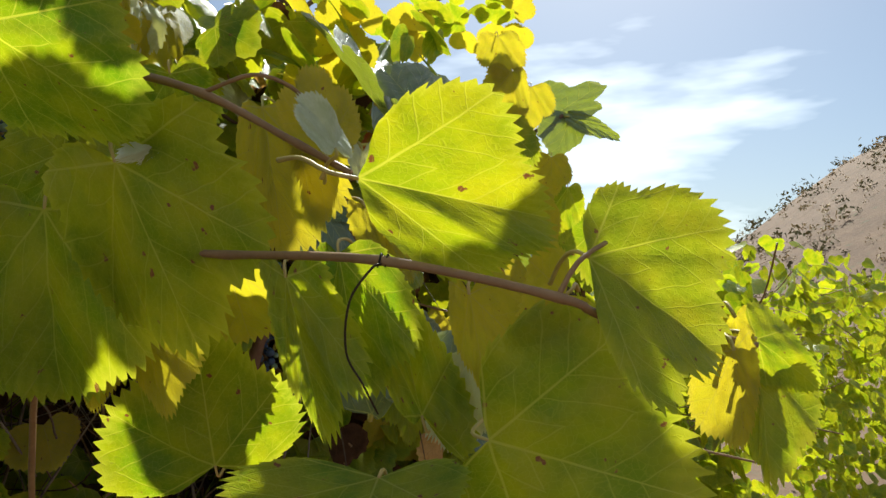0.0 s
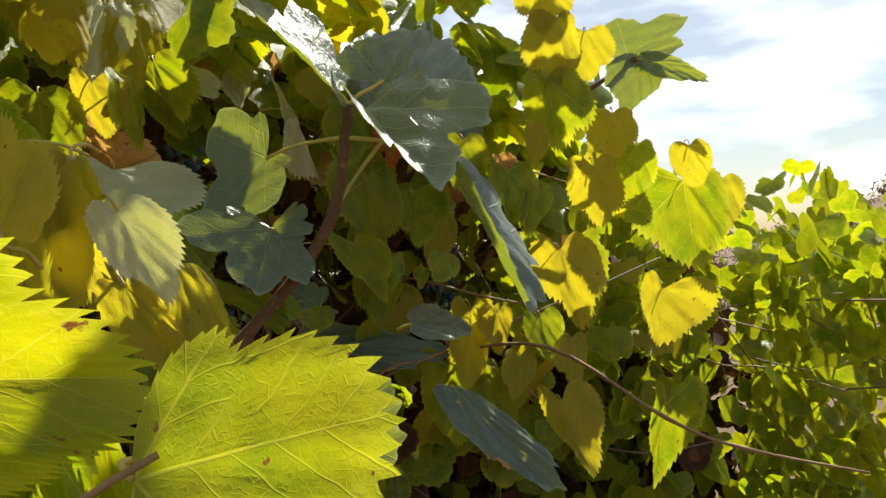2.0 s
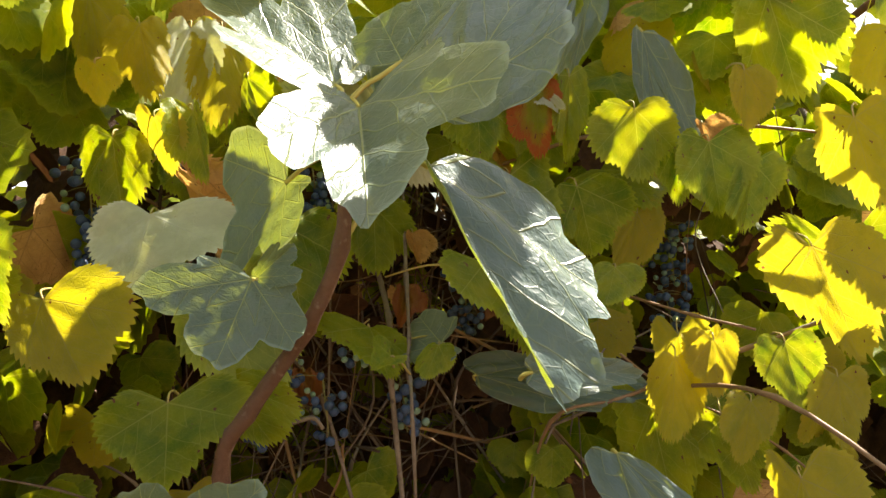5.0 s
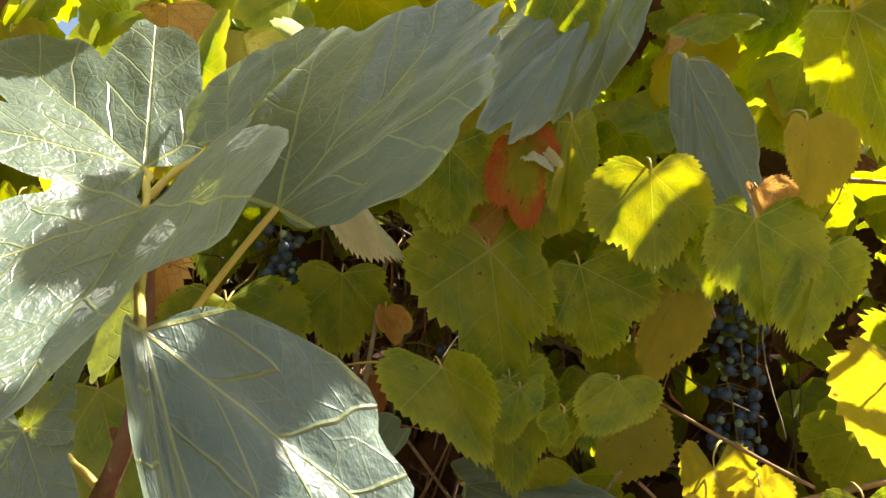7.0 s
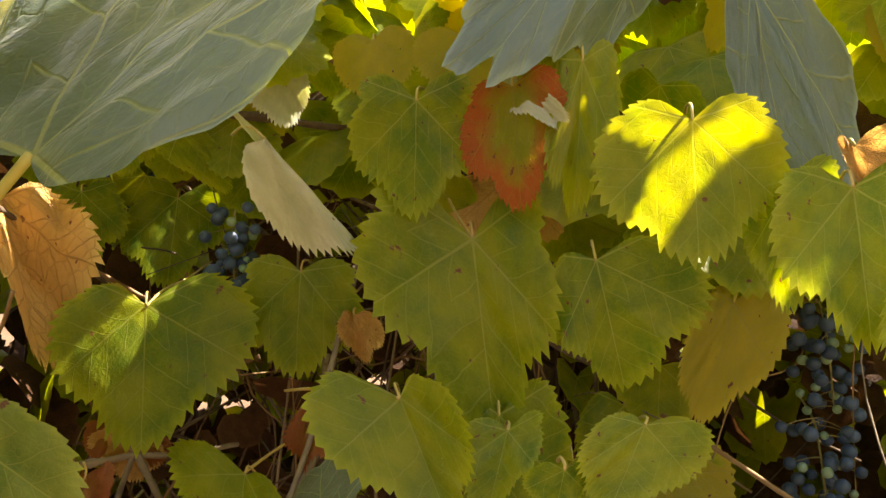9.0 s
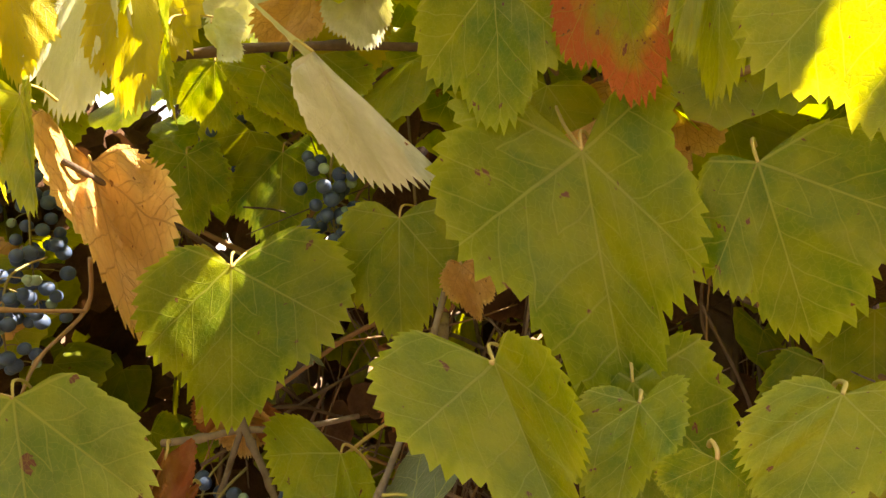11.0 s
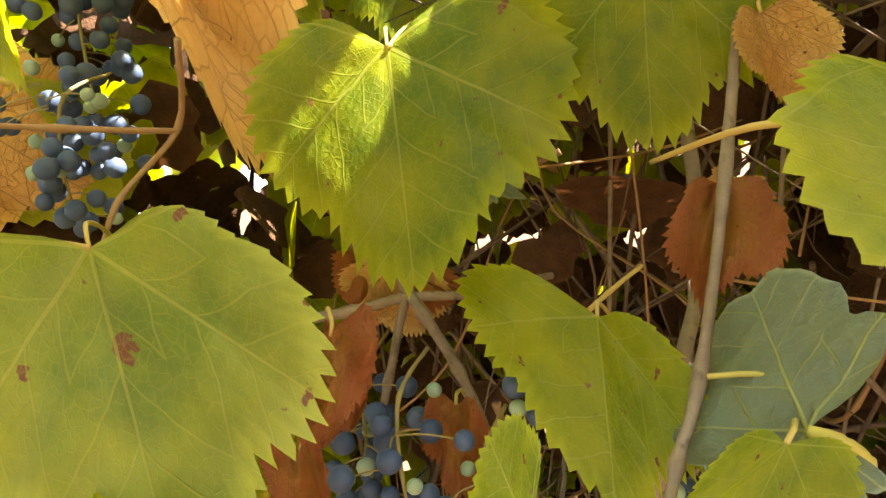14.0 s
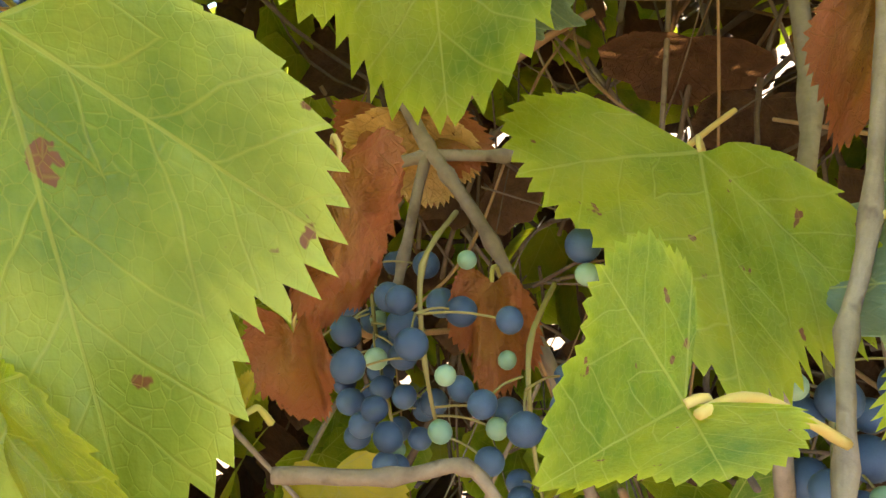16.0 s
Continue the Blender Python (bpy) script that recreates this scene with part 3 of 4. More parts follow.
vine_leaf(grapevine, "yellow", (0.499, 1.954, 1.633), (0.490, 1.948, 1.514), (0.445, 1.932, 1.595), (0.556, 1.975, 1.573), 64)
vine_leaf(grapevine, "yellow", (-0.020, 1.535, 1.398), (-0.011, 1.536, 1.295), (-0.045, 1.525, 1.363), (0.017, 1.548, 1.367), 68)
vine_leaf(grapevine, "green", (0.317, 1.502, 1.228), (0.290, 1.488, 1.084), (0.290, 1.490, 1.174), (0.375, 1.523, 1.190), 69)
vine_leaf(grapevine, "green", (0.023, 1.549, 1.282), (0.050, 1.557, 1.177), (-0.023, 1.531, 1.249), (0.068, 1.565, 1.241), 70)
vine_leaf(grapevine, "green", (-0.063, 1.516, 1.299), (-0.048, 1.519, 1.149), (-0.103, 1.499, 1.229), (0.002, 1.540, 1.238), 71)
vine_leaf(grapevine, "yellow", (-0.419, 0.964, 1.805), (-0.417, 0.964, 1.755), (-0.444, 0.954, 1.789), (-0.389, 0.975, 1.777), 72)
vine_leaf(grapevine, "yellow", (-0.406, 1.021, 1.745), (-0.395, 1.024, 1.674), (-0.426, 1.013, 1.727), (-0.368, 1.035, 1.715), 73)
vine_leaf(grapevine, "green", (-0.407, 1.160, 1.807), (-0.363, 1.144, 1.717), (-0.407, 1.149, 1.778), (-0.342, 1.153, 1.768), 74)
vine_leaf(grapevine, "pale", (-0.444, 1.115, 1.844), (-0.468, 1.105, 1.790), (-0.473, 1.104, 1.832), (-0.432, 1.119, 1.813), 75)
vine_leaf(grapevine, "pale", (-0.378, 1.193, 1.797), (-0.341, 1.206, 1.755), (-0.380, 1.192, 1.774), (-0.332, 1.210, 1.781), 76)
vine_leaf(grapevine, "green", (-0.466, 0.998, 1.731), (-0.444, 0.982, 1.628), (-0.503, 0.972, 1.693), (-0.415, 1.005, 1.678), 77)
vine_leaf(grapevine, "pale", (-0.346, 0.970, 1.624), (-0.331, 0.926, 1.546), (-0.374, 0.912, 1.595), (-0.268, 1.004, 1.587), 78)
vine_leaf(grapevine, "green", (-0.338, 0.799, 1.604), (-0.288, 0.796, 1.532), (-0.287, 0.808, 1.598), (-0.345, 0.774, 1.556), 79)
vine_leaf(grapevine, "yellow", (-0.322, 0.845, 1.547), (-0.283, 0.855, 1.468), (-0.319, 0.818, 1.501), (-0.243, 0.888, 1.531), 80)
vine_leaf(grapevine, "green", (-0.252, 0.916, 1.438), (-0.241, 0.897, 1.364), (-0.278, 0.860, 1.420), (-0.196, 0.958, 1.424), 81)
vine_leaf(grapevine, "yellow", (-0.501, 1.006, 1.916), (-0.484, 1.008, 1.793), (-0.509, 0.983, 1.852), (-0.464, 1.043, 1.848), 82)
vine_leaf(grapevine, "green", (-0.307, 1.010, 1.438), (-0.259, 1.029, 1.368), (-0.294, 0.993, 1.396), (-0.240, 1.048, 1.406), 83)
vine_leaf(grapevine, "yellow", (0.148, 1.589, 1.500), (0.189, 1.615, 1.343), (0.116, 1.556, 1.458), (0.232, 1.643, 1.459), 84)
vine_leaf(grapevine, "yellow", (0.030, 1.529, 1.391), (0.032, 1.517, 1.317), (0.004, 1.504, 1.367), (0.056, 1.540, 1.363), 85)
vine_leaf(grapevine, "yellow", (-0.018, 1.511, 1.371), (-0.026, 1.489, 1.261), (-0.047, 1.482, 1.317), (0.011, 1.525, 1.313), 86)
vine_leaf(grapevine, "green", (0.105, 1.575, 1.380), (0.121, 1.562, 1.296), (0.082, 1.538, 1.345), (0.146, 1.587, 1.346), 87)
vine_leaf(grapevine, "yellow", (0.066, 1.536, 1.309), (0.060, 1.501, 1.237), (0.040, 1.495, 1.283), (0.094, 1.534, 1.280), 88)
vine_leaf(grapevine, "yellow", (0.157, 1.598, 1.331), (0.162, 1.573, 1.246), (0.134, 1.560, 1.298), (0.193, 1.604, 1.294), 89)
fig_leaf(fig_tree, "figr", (-0.058, 1.231, 1.406), (0.022, 1.342, 1.388), (-0.022, 1.283, 1.425), (-0.009, 1.266, 1.377), 90)
vine_leaf(grapevine, "green", (-0.161, 1.379, 1.638), (-0.143, 1.373, 1.485), (-0.197, 1.301, 1.607), (-0.109, 1.414, 1.574), 91)
vine_leaf(grapevine, "green", (-0.171, 1.344, 1.746), (-0.174, 1.336, 1.657), (-0.202, 1.305, 1.711), (-0.139, 1.370, 1.704), 92)
vine_leaf(grapevine, "yellow", (-0.224, 1.340, 1.808), (-0.215, 1.338, 1.752), (-0.243, 1.316, 1.784), (-0.207, 1.362, 1.791), 93)
vine_leaf(grapevine, "yellow", (-0.187, 1.405, 1.806), (-0.175, 1.390, 1.745), (-0.204, 1.367, 1.783), (-0.148, 1.423, 1.772), 94)
vine_leaf(grapevine, "burnt", (-0.112, 1.390, 1.745), (-0.114, 1.391, 1.656), (-0.136, 1.362, 1.698), (-0.091, 1.419, 1.708), 95)
vine_leaf(grapevine, "pale", (-0.115, 1.398, 1.751), (-0.093, 1.411, 1.712), (-0.118, 1.386, 1.734), (-0.088, 1.417, 1.721), 96)
vine_leaf(grapevine, "green", (-0.085, 1.435, 1.760), (-0.089, 1.421, 1.651), (-0.097, 1.407, 1.694), (-0.070, 1.450, 1.705), 97)
vine_leaf(grapevine, "green", (-0.005, 1.448, 1.700), (-0.006, 1.444, 1.608), (-0.044, 1.409, 1.661), (0.030, 1.480, 1.653), 98)
vine_leaf(grapevine, "green", (-0.098, 1.445, 1.615), (-0.085, 1.451, 1.519), (-0.116, 1.416, 1.562), (-0.042, 1.493, 1.579), 99)
vine_leaf(grapevine, "green", (0.065, 1.499, 1.647), (0.076, 1.485, 1.554), (0.040, 1.460, 1.607), (0.117, 1.517, 1.609), 100)
vine_leaf(grapevine, "green", (0.017, 1.506, 1.650), (0.020, 1.497, 1.573), (0.000, 1.486, 1.616), (0.043, 1.523, 1.625), 101)
vine_leaf(grapevine, "green", (0.108, 1.522, 1.613), (0.097, 1.495, 1.530), (0.087, 1.481, 1.566), (0.139, 1.530, 1.578), 102)
vine_leaf(grapevine, "yellow", (0.115, 1.506, 1.726), (0.112, 1.507, 1.653), (0.103, 1.493, 1.692), (0.136, 1.536, 1.689), 103)
vine_leaf(grapevine, "yellow", (-0.078, 1.576, 1.572), (-0.087, 1.536, 1.479), (-0.098, 1.536, 1.528), (-0.057, 1.588, 1.529), 104)
vine_leaf(grapevine, "dry", (0.041, 1.552, 1.678), (0.055, 1.555, 1.637), (0.039, 1.550, 1.656), (0.069, 1.571, 1.662), 105)
vine_leaf(grapevine, "green", (-0.167, 1.309, 1.527), (-0.116, 1.316, 1.436), (-0.170, 1.255, 1.505), (-0.118, 1.329, 1.503), 106)
vine_leaf(grapevine, "green", (-0.209, 1.576, 1.473), (-0.194, 1.541, 1.387), (-0.227, 1.530, 1.437), (-0.168, 1.588, 1.446), 107)
vine_leaf(grapevine, "green", (-0.152, 1.454, 1.455), (-0.154, 1.454, 1.406), (-0.168, 1.435, 1.434), (-0.136, 1.476, 1.435), 108)
vine_leaf(grapevine, "green", (-0.122, 1.369, 1.499), (-0.114, 1.343, 1.453), (-0.130, 1.322, 1.482), (-0.102, 1.377, 1.482), 109)
vine_leaf(grapevine, "green", (-0.387, 1.182, 1.605), (-0.357, 1.165, 1.484), (-0.384, 1.110, 1.564), (-0.353, 1.252, 1.564), 110)
vine_leaf(grapevine, "yellow", (-0.391, 1.182, 1.606), (-0.410, 1.166, 1.628), (-0.407, 1.148, 1.625), (-0.393, 1.177, 1.598), 111)
vine_leaf(grapevine, "green", (-0.359, 1.317, 1.625), (-0.347, 1.297, 1.531), (-0.383, 1.259, 1.584), (-0.315, 1.348, 1.569), 112)
vine_leaf(grapevine, "dry", (-0.476, 1.080, 1.712), (-0.405, 1.103, 1.571), (-0.458, 1.053, 1.683), (-0.435, 1.146, 1.627), 113)
vine_leaf(grapevine, "dry", (-0.319, 1.350, 1.581), (-0.310, 1.351, 1.537), (-0.322, 1.340, 1.560), (-0.294, 1.369, 1.556), 114)
vine_leaf(grapevine, "red", (-0.299, 1.302, 1.506), (-0.288, 1.278, 1.462), (-0.302, 1.273, 1.480), (-0.274, 1.305, 1.475), 115)
vine_leaf(grapevine, "red", (-0.331, 1.119, 1.477), (-0.333, 1.096, 1.429), (-0.334, 1.101, 1.454), (-0.335, 1.129, 1.455), 116)
vine_leaf(grapevine, "dry", (-0.459, 1.175, 1.484), (-0.455, 1.172, 1.440), (-0.467, 1.141, 1.471), (-0.449, 1.199, 1.454), 117)
vine_leaf(grapevine, "red", (-0.385, 1.179, 1.412), (-0.369, 1.169, 1.368), (-0.386, 1.158, 1.394), (-0.368, 1.189, 1.386), 118)
vine_leaf(grapevine, "red", (-0.377, 1.128, 1.442), (-0.376, 1.105, 1.413), (-0.382, 1.108, 1.441), (-0.374, 1.125, 1.423), 119)
vine_leaf(grapevine, "red", (-0.379, 1.094, 1.413), (-0.371, 1.094, 1.374), (-0.381, 1.075, 1.402), (-0.373, 1.106, 1.397), 120)
vine_leaf(grapevine, "red", (-0.468, 1.166, 1.485), (-0.458, 1.168, 1.441), (-0.471, 1.140, 1.473), (-0.452, 1.209, 1.457), 121)
vine_leaf(grapevine, "dry", (-0.378, 1.364, 1.496), (-0.376, 1.352, 1.476), (-0.382, 1.346, 1.495), (-0.373, 1.374, 1.484), 122)
vine_leaf(grapevine, "light", (-0.331, 1.033, 1.537), (-0.278, 1.044, 1.399), (-0.294, 1.114, 1.470), (-0.296, 0.964, 1.475), 123)
vine_leaf(grapevine, "green", (-0.311, 1.237, 1.460), (-0.255, 1.206, 1.401), (-0.347, 1.186, 1.474), (-0.248, 1.238, 1.434), 124, (98, 98))
vine_leaf(grapevine, "green", (-0.197, 1.156, 1.437), (-0.202, 1.129, 1.428), (-0.222, 1.158, 1.459), (-0.186, 1.158, 1.431), 125)
vine_leaf(grapevine, "green", (-0.202, 1.245, 1.435), (-0.203, 1.216, 1.399), (-0.215, 1.215, 1.415), (-0.188, 1.247, 1.409), 126)
vine_leaf(grapevine, "yellow", (-0.310, 1.074, 1.411), (-0.312, 1.057, 1.400), (-0.312, 1.070, 1.418), (-0.316, 1.043, 1.402), 127)
vine_leaf(grapevine, "pale", (-0.224, 1.243, 1.723), (-0.218, 1.314, 1.640), (-0.242, 1.230, 1.740), (-0.239, 1.266, 1.655), 128)
vine_leaf(grapevine, "green", (-0.575, 1.158, 1.730), (-0.559, 1.153, 1.650), (-0.580, 1.120, 1.696), (-0.554, 1.195, 1.691), 129)
vine_leaf(grapevine, "green", (-0.552, 1.253, 1.720), (-0.541, 1.232, 1.621), (-0.564, 1.193, 1.675), (-0.526, 1.300, 1.687), 130)
vine_leaf(grapevine, "green", (-0.507, 1.196, 1.805), (-0.511, 1.187, 1.741), (-0.520, 1.160, 1.772), (-0.499, 1.222, 1.763), 131)
vine_leaf(grapevine, "green", (-0.448, 1.236, 1.775), (-0.428, 1.270, 1.711), (-0.455, 1.218, 1.752), (-0.426, 1.274, 1.741), 132)
vine_leaf(grapevine, "pale", (-0.444, 1.107, 1.876), (-0.441, 1.069, 1.748), (-0.448, 1.052, 1.803), (-0.429, 1.124, 1.807), 133)
vine_leaf(grapevine, "yellow", (-0.429, 1.144, 1.876), (-0.422, 1.119, 1.747), (-0.441, 1.092, 1.801), (-0.407, 1.179, 1.804), 134)
vine_leaf(grapevine, "pale", (-0.468, 1.236, 1.861), (-0.474, 1.221, 1.814), (-0.484, 1.193, 1.845), (-0.459, 1.259, 1.836), 135)
vine_leaf(grapevine, "dry", (-0.429, 1.288, 1.848), (-0.429, 1.266, 1.792), (-0.448, 1.239, 1.806), (-0.410, 1.313, 1.820), 136)
vine_leaf(grapevine, "pale", (-0.347, 1.310, 1.813), (-0.348, 1.309, 1.761), (-0.359, 1.280, 1.788), (-0.340, 1.329, 1.787), 137)
vine_leaf(grapevine, "yellow", (-0.451, 1.041, 1.872), (-0.443, 1.042, 1.774), (-0.466, 1.005, 1.829), (-0.438, 1.078, 1.829), 138)
vine_leaf(grapevine, "green", (-0.374, 1.053, 1.748), (-0.357, 1.052, 1.661), (-0.379, 1.019, 1.708), (-0.362, 1.061, 1.707), 139)
vine_leaf(grapevine, "green", (-0.047, 1.427, 1.503), (-0.043, 1.389, 1.460), (-0.057, 1.376, 1.487), (-0.022, 1.443, 1.476), 140)
vine_leaf(grapevine, "green", (-0.068, 1.372, 1.481), (-0.072, 1.364, 1.449), (-0.078, 1.346, 1.474), (-0.063, 1.385, 1.469), 141)
vine_leaf(grapevine, "green", (-0.154, 1.386, 1.503), (-0.149, 1.374, 1.388), (-0.170, 1.352, 1.455), (-0.129, 1.425, 1.453), 142)
fig_leaf(fig_tree, "figr", (0.340, 1.820, 1.900), (0.299, 1.808, 1.792), (0.262, 1.798, 1.861), (0.365, 1.827, 1.847), 143)
vine_leaf(grapevine, "yellow", (0.215, 1.630, 1.918), (0.213, 1.629, 1.822), (0.162, 1.625, 1.875), (0.265, 1.633, 1.871), 144)
vine_leaf(grapevine, "yellow", (0.020, 1.550, 1.369), (-0.006, 1.510, 1.402), (0.013, 1.543, 1.398), (0.006, 1.514, 1.373), 150)
vine_leaf(grapevine, "yellow", (0.020, 1.550, 1.369), (0.031, 1.547, 1.409), (0.032, 1.562, 1.384), (0.021, 1.530, 1.393), 151)
vine_leaf(grapevine, "yellow", (0.020, 1.550, 1.369), (0.046, 1.563, 1.364), (0.029, 1.559, 1.355), (0.039, 1.548, 1.379), 152)
vine_leaf(grapevine, "yellow", (0.020, 1.550, 1.369), (0.036, 1.552, 1.338), (0.017, 1.547, 1.347), (0.040, 1.549, 1.362), 153)
vine_leaf(grapevine, "yellow", (0.020, 1.550, 1.369), (0.008, 1.523, 1.345), (0.006, 1.536, 1.364), (0.025, 1.534, 1.352), 154)
vine_leaf(grapevine, "yellow", (0.083, 1.614, 1.336), (0.066, 1.583, 1.352), (0.076, 1.607, 1.352), (0.076, 1.586, 1.337), 155)
vine_leaf(grapevine, "yellow", (0.083, 1.614, 1.336), (0.092, 1.609, 1.365), (0.091, 1.623, 1.346), (0.085, 1.595, 1.355), 156)
vine_leaf(grapevine, "yellow", (0.083, 1.614, 1.336), (0.099, 1.616, 1.303), (0.080, 1.611, 1.313), (0.103, 1.613, 1.329), 157)
vine_leaf(grapevine, "yellow", (0.083, 1.614, 1.336), (0.117, 1.635, 1.312), (0.091, 1.622, 1.309), (0.109, 1.619, 1.342), 158)

# canes of the front shoot
cane(front_vine, "cane", [(-0.30, 0.75, -0.02), (-0.34, 0.80, 0.6), (-0.36, 0.72, 1.15), (-0.28, 0.56, 1.42), (-0.203, 0.505, 1.460), (-0.125, 0.467, 1.458), (-0.028, 0.378, 1.449), (0.052, 0.368, 1.432), (0.073, 0.376, 1.424), (0.109, 0.384, 1.418), (0.153, 0.394, 1.409)], 0.0028, m_cane, 3)
cane(front_vine, "cane", [(-0.36, 0.72, 1.15), (-0.42, 0.62, 1.45), (-0.36, 0.53, 1.60), (-0.282, 0.493, 1.594), (-0.198, 0.468, 1.570), (-0.140, 0.462, 1.553), (-0.083, 0.466, 1.523), (-0.052, 0.458, 1.505)], 0.0030, m_cane, 4)
cane(front_vine, "tendril", [(-0.140, 0.462, 1.553), (-0.108, 0.455, 1.562), (-0.085, 0.465, 1.555), (-0.08, 0.475, 1.54)], 0.0014, m_cane, 5, 0)
cane(front_vine, "tendril", [(0.052, 0.368, 1.432), (0.062, 0.370, 1.448), (0.078, 0.384, 1.458)], 0.0014, m_cane, 6, 0)
wire = thing("tie_wire", (-0.028, 0.378, 1.449), "thin black iron wire twisted round a vine cane", "wire")
bpy.context.view_layer.update()
cane(wire, "wire_tail", [(-0.028, 0.374, 1.447), (-0.032, 0.371, 1.445), (-0.042, 0.372, 1.430), (-0.044, 0.378, 1.407), (-0.037, 0.384, 1.392), (-0.030, 0.390, 1.377)], 0.0007, m_wire, 7, 0)
cane(wire, "twist", [(-0.028 + 0.0010 * k, 0.378 + 0.0032 * math.sin(k * 1.9), 1.449 + 0.0032 * math.cos(k * 1.9)) for k in range(-3, 5)], 0.0006, m_wire, 8, 0)

# fig stems
cane(fig_tree, "trunk", [(-0.30, 0.95, -0.02), (-0.29, 0.93, 0.7), (-0.240, 0.945, 1.163), (-0.224, 0.945, 1.365), (-0.186, 0.954, 1.420), (-0.127, 0.986, 1.493), (-0.088, 1.003, 1.562), (-0.071, 1.007, 1.646), (-0.067, 1.010, 1.683)], 0.0088, m_stem, 11, 0.18)
cane(fig_tree, "branch", [(-0.30, 0.95, 0.25), (-0.80, 1.15, 0.9), (-0.62, 1.60, 1.5), (-0.10, 1.85, 1.70), (0.20, 1.84, 1.84), (0.320, 1.812, 1.902)], 0.007, m_stem, 13, 0.2)

# canes of the hedge
for i, way in enumerate((
        [(0.181, 1.696, 1.408), (0.057, 1.581, 1.372), (-0.090, 1.498, 1.318), (-0.180, 1.438, 1.292), (-0.332, 1.561, 1.096)],
        [(-0.229, 1.604, 1.305), (-0.069, 1.560, 1.319), (0.123, 1.447, 1.338), (0.306, 1.393, 1.229), (0.418, 1.389, 1.183), (0.608, 1.434, 1.133)],
        [(-0.365, 1.391, 1.657), (-0.299, 1.304, 1.511), (-0.255, 1.250, 1.442), (-0.239, 1.226, 1.419), (-0.216, 1.203, 1.400), (-0.194, 1.174, 1.342), (-0.30, 1.25, 1.0)],
        [(-0.488, 1.165, 1.591), (-0.463, 1.169, 1.505), (-0.445, 1.175, 1.470), (-0.431, 1.179, 1.456), (-0.409, 1.189, 1.423), (-0.386, 1.194, 1.386), (-0.370, 1.197, 1.358), (-0.350, 1.207, 1.234)],
        [(-0.483, 1.106, 1.460), (-0.460, 1.139, 1.462), (-0.444, 1.174, 1.465), (-0.442, 1.212, 1.458), (-0.476, 1.280, 1.450)],
        [(-0.444, 1.174, 1.468), (-0.431, 1.150, 1.420), (-0.428, 1.143, 1.406)],
        [(-0.347, 1.075, 1.372), (-0.336, 1.116, 1.364), (-0.330, 1.142, 1.363), (-0.324, 1.151, 1.347)],
        [(-0.410, 1.359, 1.537), (-0.360, 1.323, 1.462), (-0.309, 1.268, 1.419), (-0.288, 1.242, 1.397), (-0.308, 1.256, 1.188)],
        [(-0.426, 1.069, 1.586), (-0.408, 1.015, 1.596), (-0.409, 0.948, 1.613)],
        [(-0.387, 1.082, 1.625), (-0.426, 1.069, 1.588), (-0.402, 1.034, 1.554), (-0.381, 1.019, 1.516)],
        [(-0.509, 1.068, 1.801), (-0.433, 1.201, 1.792), (-0.399, 1.302, 1.781), (-0.364, 1.399, 1.767), (-0.286, 1.580, 1.777)],
        [(-0.28, 1.46, 1.66), (-0.13, 1.59, 1.70), (0.03, 1.76, 1.69), (0.20, 1.94, 1.64)],
        [(-0.247, 1.612, 1.479), (-0.122, 1.572, 1.456), (0.005, 1.542, 1.422), (0.089, 1.515, 1.406)])):
    cane(grapevine, "cane", way, (0.0030, 0.0032, 0.0027, 0.0038, 0.0036, 0.0030, 0.0032, 0.0045, 0.0018, 0.0018, 0.0045, 0.003, 0.0024)[i], m_greycane if i in (2, 3, 4, 5, 6, 7) else m_bark if i == 10 else m_cane, 20 + i, 0.4)
cane(grapevine, "tendril", [(-0.364, 1.240, 1.441), (-0.367, 1.267, 1.454), (-0.369, 1.293, 1.465)], 0.0016, m_stalk, 40, 0)
cane(grapevine, "tendril", [(-0.215, 1.203, 1.407), (-0.204, 1.175, 1.430), (-0.193, 1.156, 1.437)], 0.0013, m_stalk, 41, 0)
cane(grapevine, "tendril", [(-0.255, 1.250, 1.442), (-0.235, 1.266, 1.443), (-0.215, 1.265, 1.434)], 0.0013, m_stalk, 42, 0)
cane(grapevine, "petiole", [(-0.167, 1.309, 1.527), (-0.193, 1.290, 1.528), (-0.230, 1.271, 1.533), (-0.311, 1.276, 1.523)], 0.0016, m_stalk, 43, 0, "slender yellow-green leaf stalk")
cane(grapevine, "petiole", [(-0.331, 1.033, 1.537), (-0.341, 1.014, 1.543), (-0.363, 0.985, 1.546), (-0.417, 0.925, 1.540)], 0.0013, m_stalk, 44, 0, "slender yellow-green leaf stalk")
cane(grapevine, "petiole", [(-0.385, 1.182, 1.604), (-0.401, 1.200, 1.617), (-0.435, 1.230, 1.627), (-0.488, 1.269, 1.644)], 0.0013, m_stalk, 45, 0, "slender yellow-green leaf stalk")
cane(grapevine, "petiole", [(-0.161, 1.379, 1.639), (-0.181, 1.381, 1.657), (-0.209, 1.392, 1.675)], 0.0013, m_stalk, 46, 0, "slender yellow-green leaf stalk")
cane(grapevine, "cane", [(-0.207, 1.476, 1.274), (-0.109, 1.504, 1.313), (0.028, 1.572, 1.361), (0.107, 1.625, 1.388), (0.199, 1.690, 1.418), (0.350, 1.815, 1.473)], 0.0026, m_greycane, 47, 0.4)
cane(grapevine, "cane", [(-0.100, 1.514, 1.375), (-0.046, 1.540, 1.319), (0.017, 1.561, 1.283), (0.082, 1.598, 1.229), (0.130, 1.633, 1.164)], 0.0020, m_cane, 48, 0.4)
